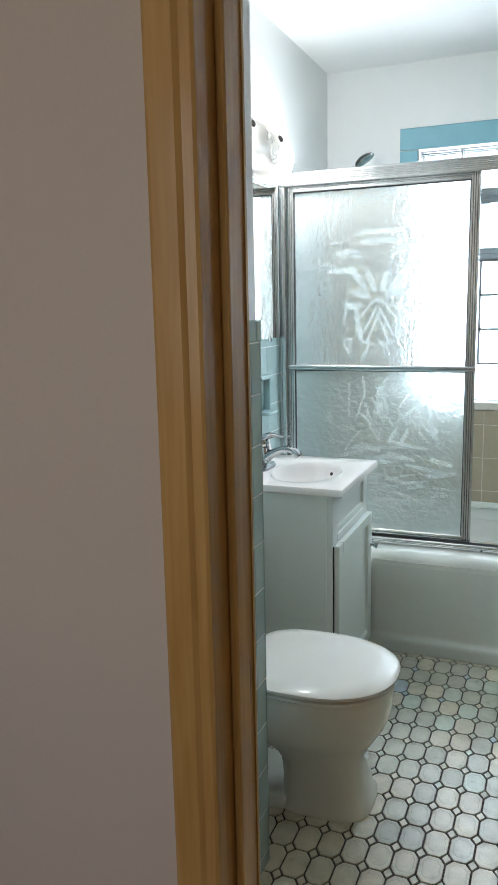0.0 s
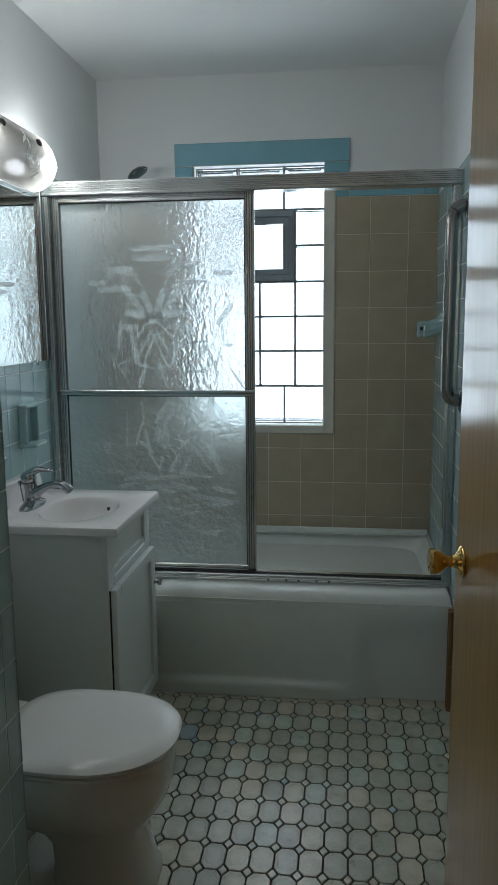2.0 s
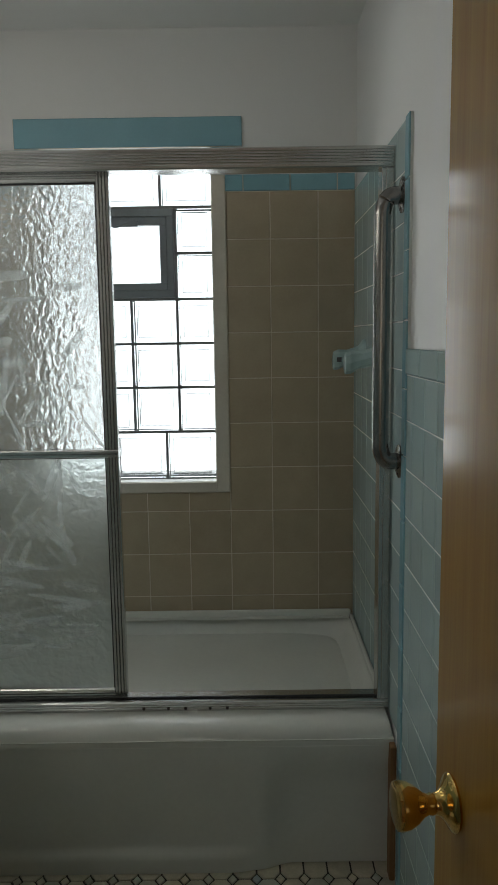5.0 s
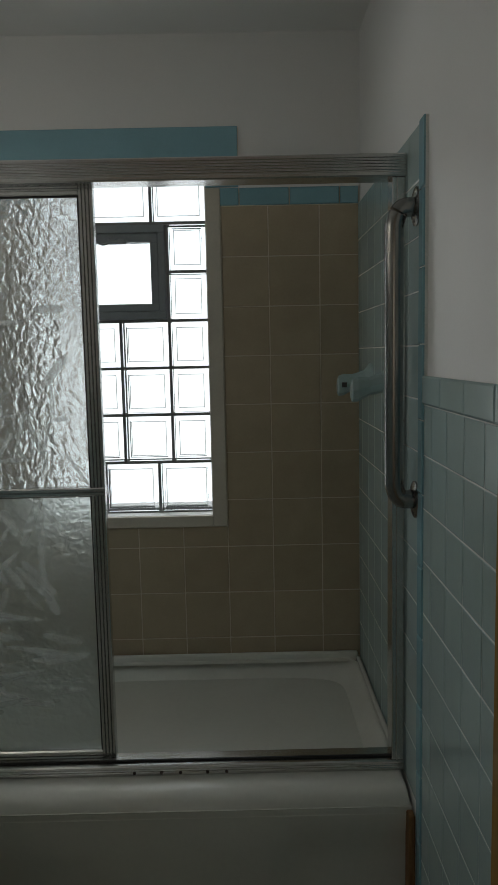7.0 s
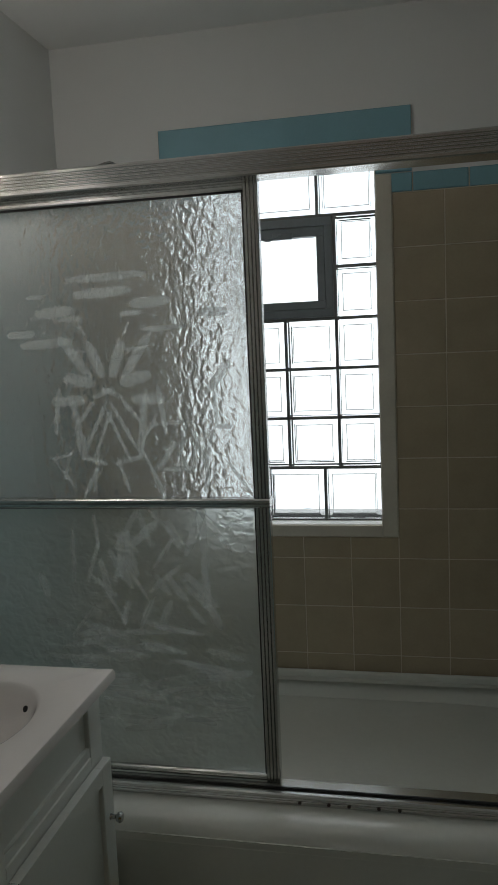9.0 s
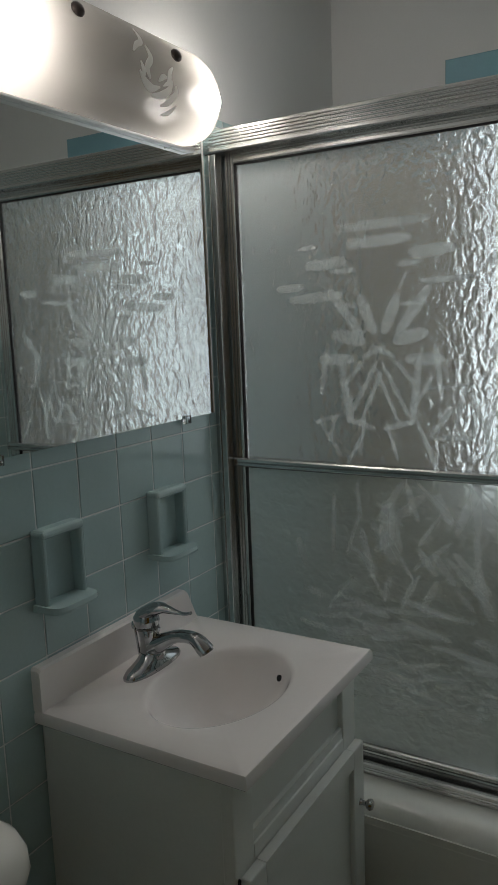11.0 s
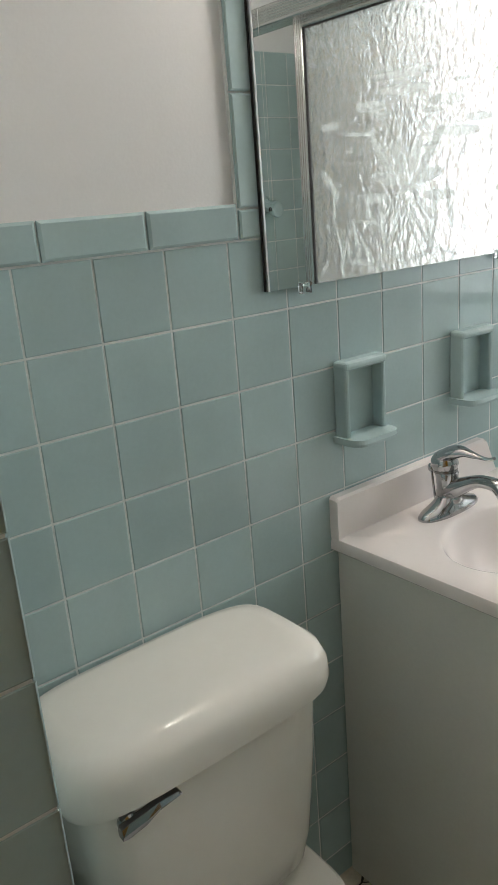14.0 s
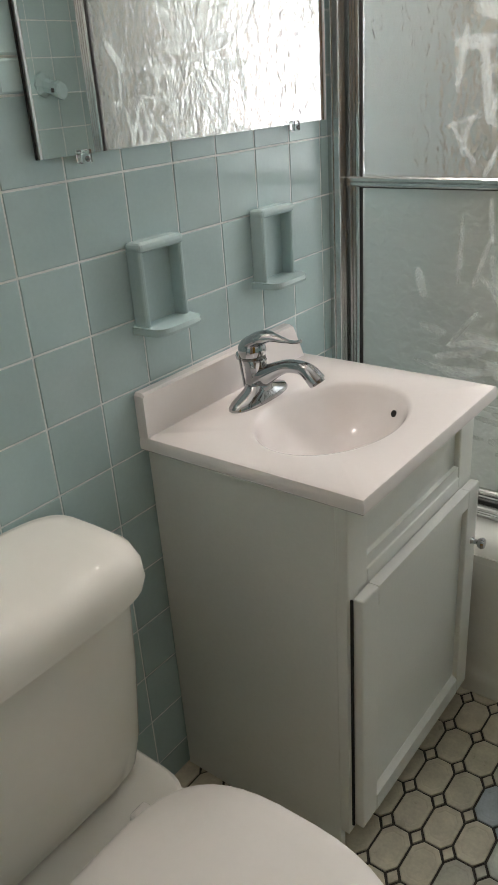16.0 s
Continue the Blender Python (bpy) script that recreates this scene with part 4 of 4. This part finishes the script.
clip = part("clip", box(0.006, 0.018, MY0 - 0.014, MY0 + 0.006, 1.640, 1.662, 0.002), CLEAR, mir, "clear plastic mirror clip")
part("screw", turned([(0, 0.004), (0.002, 0.004), (0.003, 0.001)], (0.018, MY0 - 0.008, 1.651), (1, 0, 0), 10), STEEL, clip)

# ---- vanity light ----
LY0, LY1, LZ0, LZ1 = 2.245, 2.826, 1.775, 1.958
lamp = thing("vanity_light", (0.0, 2.535, 1.86), "lit vanity light with curved white glass shade", "wall light")
part("back_plate", box(0.001, 0.020, LY0 + 0.02, LY1 - 0.02, LZ0 + 0.03, LZ1 - 0.02, 0.004), CHROME, lamp)
part("lower_trim", box(0.013, 0.030, LY0 + 0.006, LY1 - 0.006, LZ0 - 0.004, LZ0 + 0.006, 0.002), BRIGHT, lamp, "pale metal trim")
prof_o, prof_i = [], []
for j in range(25):
    a = radians(-100 + 200 * j / 24)
    prof_o.append((0.020 + 0.088 * math.cos(a) ** 0.9 if math.cos(a) > 0 else 0.020, 1.8665 + 0.0915 * math.sin(max(-math.pi / 2, min(math.pi / 2, a)))))
prof_o = [(max(0.014, p), q) for p, q in prof_o]
cxm, czm = 0.02, 1.8665
prof_i = [(cxm + (p - cxm) * 0.955, czm + (q - czm) * 0.965) for p, q in prof_o][::-1]
bm = bmesh.new()
ys = [LY0, LY0 + 0.006, LY0 + 0.02, LY0 + 0.05] + [LY0 + 0.05 + (LY1 - LY0 - 0.10) * i / 10 for i in range(1, 11)] + [LY1 - 0.02, LY1 - 0.006, LY1]


def shade_ring(y):
    e = min(y - LY0, LY1 - y)
    k = 1.0 - 0.16 * (1 - ease(e / 0.05)) ** 2
    return [(cxm + (p - cxm) * k, y, czm + (q - czm) * k) for p, q in prof_o + prof_i]


shade = part("shade", loft([shade_ring(y) for y in ys], True, bm), shade_mat, lamp, "curved opal white glass shade", True)
shade.visible_shadow = False
for y, d in ((LY0, 0.003), (LY1, -0.003)):
    flat = [(cxm + (p - cxm) * 0.84, czm + (q - czm) * 0.84) for p, q in prof_o]
    cap_ = part("end_cap", loft([[(p, y + d * 0.1, q) for p, q in flat], [(p, y + d, q) for p, q in flat]]), shade_mat, shade)
    cap_.visible_shadow = False
for y in (2.402, 2.662):
    part("finial", turned([(0, 0.010), (0.003, 0.0125), (0.007, 0.012), (0.011, 0.008), (0.012, 0.003)], (0.1005, y, 1.905), (1, 0, 0.45), 18), DARKMETAL, lamp, "dark metal finial", True)
for y in (2.275, 2.797):
    bulb = part("bulb", turned([(-0.040, 0.008), (-0.034, 0.018), (-0.014, 0.026), (0.010, 0.027), (0.026, 0.021), (0.037, 0.010), (0.040, 0.003)], (0.076, y, 1.862), (0, 1 if y > 2.5 else -1, 0), 20), bulb_mat, lamp, "glowing white bulb", True)
part("lamp_socket", box(0.018, 0.040, 2.44, 2.62, 1.845, 1.885, 0.004), PORCELAIN, lamp)
# engraved flourish on the shade


def on_shade(y, z, lift):
    th = math.asin(max(-1, min(1, (z - czm) / 0.0915)))
    return Vector((0.020 + 0.088 * math.cos(th) ** 0.9 + lift, y, z))


def scroll(points, wide):
    """A thin curl that swells in its middle, laid on the curved glass."""
    flour = bmesh.new()
    path = bend([(0, 2.598 + (y - 2.625) * 1.5, 1.862 + (z - 1.862) * 1.0) for y, z in points], 6)
    k = len(path) - 1
    sides = []
    for i, p in enumerate(path):
        d = (path[min(i + 1, k)] - path[max(i - 1, 0)]).normalized()
        w = wide * 1.5 * (0.25 + 0.75 * math.sin(math.pi * i / k))
        sides.append((p.y - d.z * w, p.z + d.y * w, p.y + d.z * w, p.z - d.y * w))
    loft([[on_shade(a0, a1, 0.0006), on_shade(b0, b1, 0.0006), on_shade(b0, b1, 0.0018), on_shade(a0, a1, 0.0018)] for a0, a1, b0, b1 in sides], True, flour)
    return flour


SCROLLS = [([(2.596, 1.925), (2.600, 1.905), (2.588, 1.893), (2.580, 1.880)], 0.0035), ([(2.606, 1.900), (2.612, 1.880), (2.604, 1.862), (2.610, 1.845)], 0.0045),
           ([(2.590, 1.852), (2.602, 1.838), (2.616, 1.832), (2.630, 1.838)], 0.0045), ([(2.592, 1.868), (2.598, 1.852), (2.596, 1.838)], 0.003), ([(2.618, 1.822), (2.634, 1.826), (2.648, 1.838), (2.652, 1.856)], 0.005),
           ([(2.636, 1.842), (2.646, 1.852), (2.648, 1.868), (2.655, 1.880)], 0.0035), ([(2.640, 1.812), (2.652, 1.820), (2.662, 1.836), (2.660, 1.850)], 0.0045), ([(2.648, 1.800), (2.660, 1.806), (2.668, 1.818)], 0.003), ([(2.626, 1.846), (2.634, 1.856), (2.642, 1.858)], 0.0035)]
for points, wide in SCROLLS:
    part("engraved_curl", scroll(points, wide), WHITEGLASS, shade, "white engraved curl")

# ---- toilet ----
TYC = 1.880
toi = thing("toilet", (0.35, TYC, 0), "white two-piece toilet with closed lid", "toilet")


def egg(x0, x1, hw, z, power=2.2, back=3.2):
    return rounded((x0 + x1) / 2, TYC, (x1 - x0) / 2, hw, z, power, 48, back)


part("bowl", loft([egg(0.385, 0.632, 0.116, 0.0, 3.0, 5), egg(0.385, 0.632, 0.116, 0.012, 3.0, 5), egg(0.39, 0.624, 0.108, 0.026, 2.9, 5), egg(0.392, 0.612, 0.098, 0.08, 2.8, 5), egg(0.385, 0.606, 0.096, 0.130, 2.6, 4.5), egg(0.36, 0.612, 0.106, 0.165, 2.5, 4),
                   egg(0.30, 0.634, 0.130, 0.195, 2.4, 3.6), egg(0.23, 0.658, 0.154, 0.232, 2.3, 3.5), egg(0.19, 0.673, 0.168, 0.275, 2.25, 3.4), egg(0.18, 0.678, 0.173, 0.318, 2.2, 3.4), egg(0.18, 0.678, 0.173, 0.338, 2.2, 3.4), egg(0.18, 0.674, 0.170, 0.349, 2.2, 3.4), egg(0.20, 0.655, 0.155, 0.352, 2.2, 3.4)]), PORCELAIN, toi, "", True)
part("foot", loft([rounded(0.30, TYC, 0.15, 0.112, 0.0, 5), rounded(0.30, TYC, 0.15, 0.112, 0.014, 5), rounded(0.30, TYC, 0.146, 0.106, 0.026, 5), rounded(0.30, TYC, 0.140, 0.092, 0.034, 5)]), PORCELAIN, toi, "", True)
part("trapway", tube(bend([(0.50, TYC, 0.13), (0.42, TYC, 0.15), (0.34, TYC, 0.18), (0.26, TYC, 0.12), (0.22, TYC, 0.03)]), [0.060] * 33, 20), PORCELAIN, toi, "", True)
part("rear_deck", loft([rounded(0.155, TYC, 0.135, 0.105, 0.02, 5), rounded(0.155, TYC, 0.140, 0.120, 0.22, 5), rounded(0.15, TYC, 0.142, 0.165, 0.325, 5), rounded(0.15, TYC, 0.140, 0.168, 0.352, 5), rounded(0.15, TYC, 0.134, 0.162, 0.358, 5)]), PORCELAIN, toi, "", True)
seat = part("seat", loft([egg(0.290, 0.672, 0.172, 0.354), egg(0.283, 0.683, 0.182, 0.358), egg(0.283, 0.683, 0.182, 0.365), egg(0.290, 0.672, 0.172, 0.369)]), SEAT, toi, "", True)
part("lid", loft([egg(0.274, 0.672, 0.172, 0.3735), egg(0.262, 0.691, 0.190, 0.376), egg(0.262, 0.692, 0.191, 0.384), egg(0.272, 0.678, 0.177, 0.392), egg(0.30, 0.64, 0.145, 0.396), egg(0.38, 0.56, 0.07, 0.3975)]), SEAT, toi, "white plastic lid", True)
for y in (TYC - 0.075, TYC + 0.075):
    part("hinge_cap", box(0.252, 0.284, y - 0.016, y + 0.016, 0.358, 0.384, 0.006, 3), SEAT, seat)
    part("bolt_cap", turned([(0, 0.012), (0.010, 0.011), (0.016, 0.005)], (0.33, TYC + (0.128 if y > TYC else -0.128), 0.0), (0, 0, 1), 16), PORCELAIN, toi, "", True)
TKC = 1.874
tank = part("tank", loft([rounded(0.105, TKC, 0.080, 0.150, 0.355, 4), rounded(0.107, TKC, 0.094, 0.166, 0.372, 4.5), rounded(0.108, TKC, 0.098, 0.174, 0.42, 5), rounded(0.109, TKC, 0.100, 0.186, 0.55, 5.5), rounded(0.109, TKC, 0.101, 0.193, 0.662, 5.5), rounded(0.109, TKC, 0.098, 0.190, 0.666, 5.5)]), PORCELAIN, toi, "", True)
part("tank_lid", loft([rounded(0.114, TKC, 0.104, 0.201, 0.667, 5), rounded(0.116, TKC, 0.111, 0.212, 0.672, 5), rounded(0.116, TKC, 0.113, 0.217, 0.686, 5), rounded(0.116, TKC, 0.111, 0.216, 0.710, 4.8), rounded(0.113, TKC, 0.103, 0.210, 0.729, 4.6), rounded(0.108, TKC, 0.090, 0.198, 0.739, 4.4), rounded(0.102, TKC, 0.070, 0.170, 0.743, 3.8), rounded(0.096, TKC, 0.03, 0.08, 0.744, 3)]), PORCELAIN, toi, "", True)
lev = part("flush_lever", loft([[(0.222 + dx, y, z + dz) for dx, dz in ((-0.004, -h), (0.006, -h), (0.009, 0), (0.006, h), (-0.004, h), (-0.006, 0))] for y, z, h in ((1.712, 0.650, 0.008), (1.722, 0.651, 0.010), (1.745, 0.654, 0.009), (1.765, 0.660, 0.006), (1.792, 0.661, 0.004), (1.796, 0.661, 0.002))]), DARKCHROME, toi, "chrome flush lever")
part("lever_boss", turned([(0, 0.013), (0.010, 0.013), (0.014, 0.009)], (0.208, 1.728, 0.651), (1, 0, 0), 20), CHROME, lev, "", True)

# ---- wall tiles ----
PZ, PY_ = 0.1115, 0.109
lay(wall_west, "+x", 0.0, SY + 0.006, 2.905, 0.0, CAP0, (1.998, PY_), (CAP0, PZ), BLUE)
lay(wall_west, "+x", 0.0, SY + 0.006, EDGE_W, CAP0, CAP1, (1.974, 0.1545), (CAP0, 1.0), BLUE, "cap_tile", depth=0.006, soft=0.004)
lay(wall_west, "+x", 0.0, EDGE_W, 2.173, CAP0, TOPW, (2.0, 1.0), (1.337, 0.1555), BLUE, "trim_tile", depth=0.005, soft=0.003)
lay(wall_west, "+x", 0.0, 2.173, 2.905, CAP0, TOPW, (1.998, PY_), (CAP0, PZ), BLUE)
lay(wall_west, "+x", 0.0, 2.905, BACK, 0.40, TOPW, (1.998, PY_), (CAP0, PZ), BLUE, joined=True)
lay(wall_nook, "+x", SX, 1.20, SY + 0.004, 0.0, NC0, (SY - 0.055, PY_), (NC0, PZ), BLUE)
lay(wall_nook, "+x", SX, 1.20, SY + 0.004, NC0, NC1, (SY - 0.03, 0.155), (NC0, 1.0), BLUE, "cap_tile", depth=0.006, soft=0.004)
lay(wall_nook, "+x", SX, DW1 + 0.02, 1.20, 0.0, NC0, (SY - 0.055, PY_), (NC0, PZ), BLUE, joined=True)
lay(wall_nook, "+y", SY, 0.008, SX + 0.004, 0.0, NC0, (0.1, PY_), (NC0, PZ), BLUE, joined=True)
lay(wall_east, "-x", W, 2.10, EDGE_E, 0.0, CAP0, (2.545, PY_), (CAP0 + 0.008, PZ), BLUE)
lay(wall_east, "-x", W, 2.10, EDGE_E, CAP0, CAP1 + 0.008, (2.58, 0.1545), (CAP0, 1.0), BLUE, "cap_tile", depth=0.006, soft=0.004)
lay(wall_east, "-x", W, 1.10, 2.10, 0.0, CAP0, (2.545, PY_), (CAP0 + 0.008, PZ), BLUE, joined=True)
lay(wall_east, "-x", W, EDGE_E, 2.762, 0.0, TOPE, (0.0, 9.0), (0.02, 0.155), BLUE_DEEP, "trim_tile", depth=0.005, soft=0.003)
lay(wall_east, "-x", W, 2.762, BACK, 0.40, TOPE, (2.545, PY_), (CAP0 + 0.008, PZ), BLUE)
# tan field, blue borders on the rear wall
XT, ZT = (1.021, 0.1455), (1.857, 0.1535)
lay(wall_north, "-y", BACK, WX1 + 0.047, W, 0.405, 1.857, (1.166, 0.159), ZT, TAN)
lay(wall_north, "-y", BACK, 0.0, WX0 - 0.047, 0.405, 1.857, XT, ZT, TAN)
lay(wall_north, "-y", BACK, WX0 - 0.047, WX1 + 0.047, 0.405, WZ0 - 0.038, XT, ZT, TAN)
lay(wall_north, "-y", BACK, WX1 + 0.001, W, 1.857, 1.912, (1.078, 0.155), (1.857, 1.0), BLUE_DEEP, "trim_tile", depth=0.005, soft=0.003)
lay(wall_north, "-y", BACK, 0.0, WX0 - 0.001, 1.857, 1.912, (0.33, 0.155), (1.857, 1.0), BLUE_DEEP, "trim_tile", depth=0.005, soft=0.003)
lay(wall_north, "-y", BACK, 0.33, 1.078, WZ1, 2.095, (0.33, 9.0), (WZ1, 1.0), BLUE_DEEP, "trim_tile", depth=0.005, soft=0.003)
for a, b in ((0.33, WX0), (WX1, 1.078)):
    lay(wall_north, "-y", BACK, a, b, 1.912, WZ1, (0.0, 9.0), (1.9, 9.0), BLUE_DEEP, "trim_tile", depth=0.005, soft=0.003)

# ---- floor tiles ----
FPX, FPY, FX0, FY0, CUT, GAP = 0.0618, 0.0960, 0.597, 2.404, 0.0142, 0.0024


def flat_tile(name, outline, top_z, soft):
    k = len(outline)
    c = Vector((sum(p[0] for p in outline) / k, sum(p[1] for p in outline) / k))
    def ringed(f, z):
        return [((p[0] - c.x) * f + c.x, (p[1] - c.y) * f + c.y, z) for p in outline]
    rings = [ringed(1, -0.004), ringed(1, top_z - soft * 0.7), ringed(1 - soft * 40, top_z)]
    if k > 4:
        rings += [ringed(0.76, top_z), ringed(0.72, top_z - 0.0003), ringed(0.64, top_z - 0.0001)]
    v = [p for r in rings for p in r]
    f = [tuple(range(len(v) - k, len(v)))]
    for r in range(len(rings) - 1):
        for i in range(k):
            j = (i + 1) % k
            f.append((r * k + i, r * k + j, r * k + k + j, r * k + k + i))
    me = bpy.data.meshes.new(name)
    me.from_pydata(v, [], f)
    me.materials.append(FLOORTILE)
    return me


ax_, ay_ = FPX / 2 - GAP, FPY / 2 - GAP
cy_ = CUT * 1.35
OCT = flat_tile("octagon_tile", [(-ax_ + CUT, -ay_), (ax_ - CUT, -ay_), (ax_, -ay_ + cy_), (ax_, ay_ - cy_), (ax_ - CUT, ay_), (-ax_ + CUT, ay_), (-ax_, ay_ - cy_), (-ax_, -ay_ + cy_)], 0.0, 0.0012)
dd, de = CUT - GAP * 1.3, cy_ - GAP * 1.3
DOT = flat_tile("dot_tile", [(0, -de), (dd, 0), (0, de), (-dd, 0)], 0.0, 0.0012)
far = bmesh.new()
for i in range(-10, 15):
    for j in range(-17, 7):
        for me, name, ox, oy in ((OCT, "octagon_tile", 0.5, 0.5), (DOT, "dot_tile", 0.0, 0.0)):
            x, y = FX0 + (i + ox) * FPX, FY0 + (j + oy) * FPY
            if not (-0.004 < x < W - 0.012 and 0.90 < y < 2.88):
                continue
            if x < SX - 0.01 and y < SY - 0.01:
                continue
            m = Matrix.Translation((x, y, random.uniform(-0.0004, 0.0004)))
            if 0.55 < x and 1.70 < y < 2.82 and (name == "octagon_tile" or y > 2.0):
                ob = new(name, me)
                ob.parent = floor
                ob.matrix_basis = m
            else:
                far.from_mesh(me)
                far.verts.ensure_lookup_table()
                bmesh.ops.transform(far, matrix=m, verts=far.verts[-len(me.vertices):])
part("far_tiles", far, FLOORTILE, floor)["kind"] = "stuff"
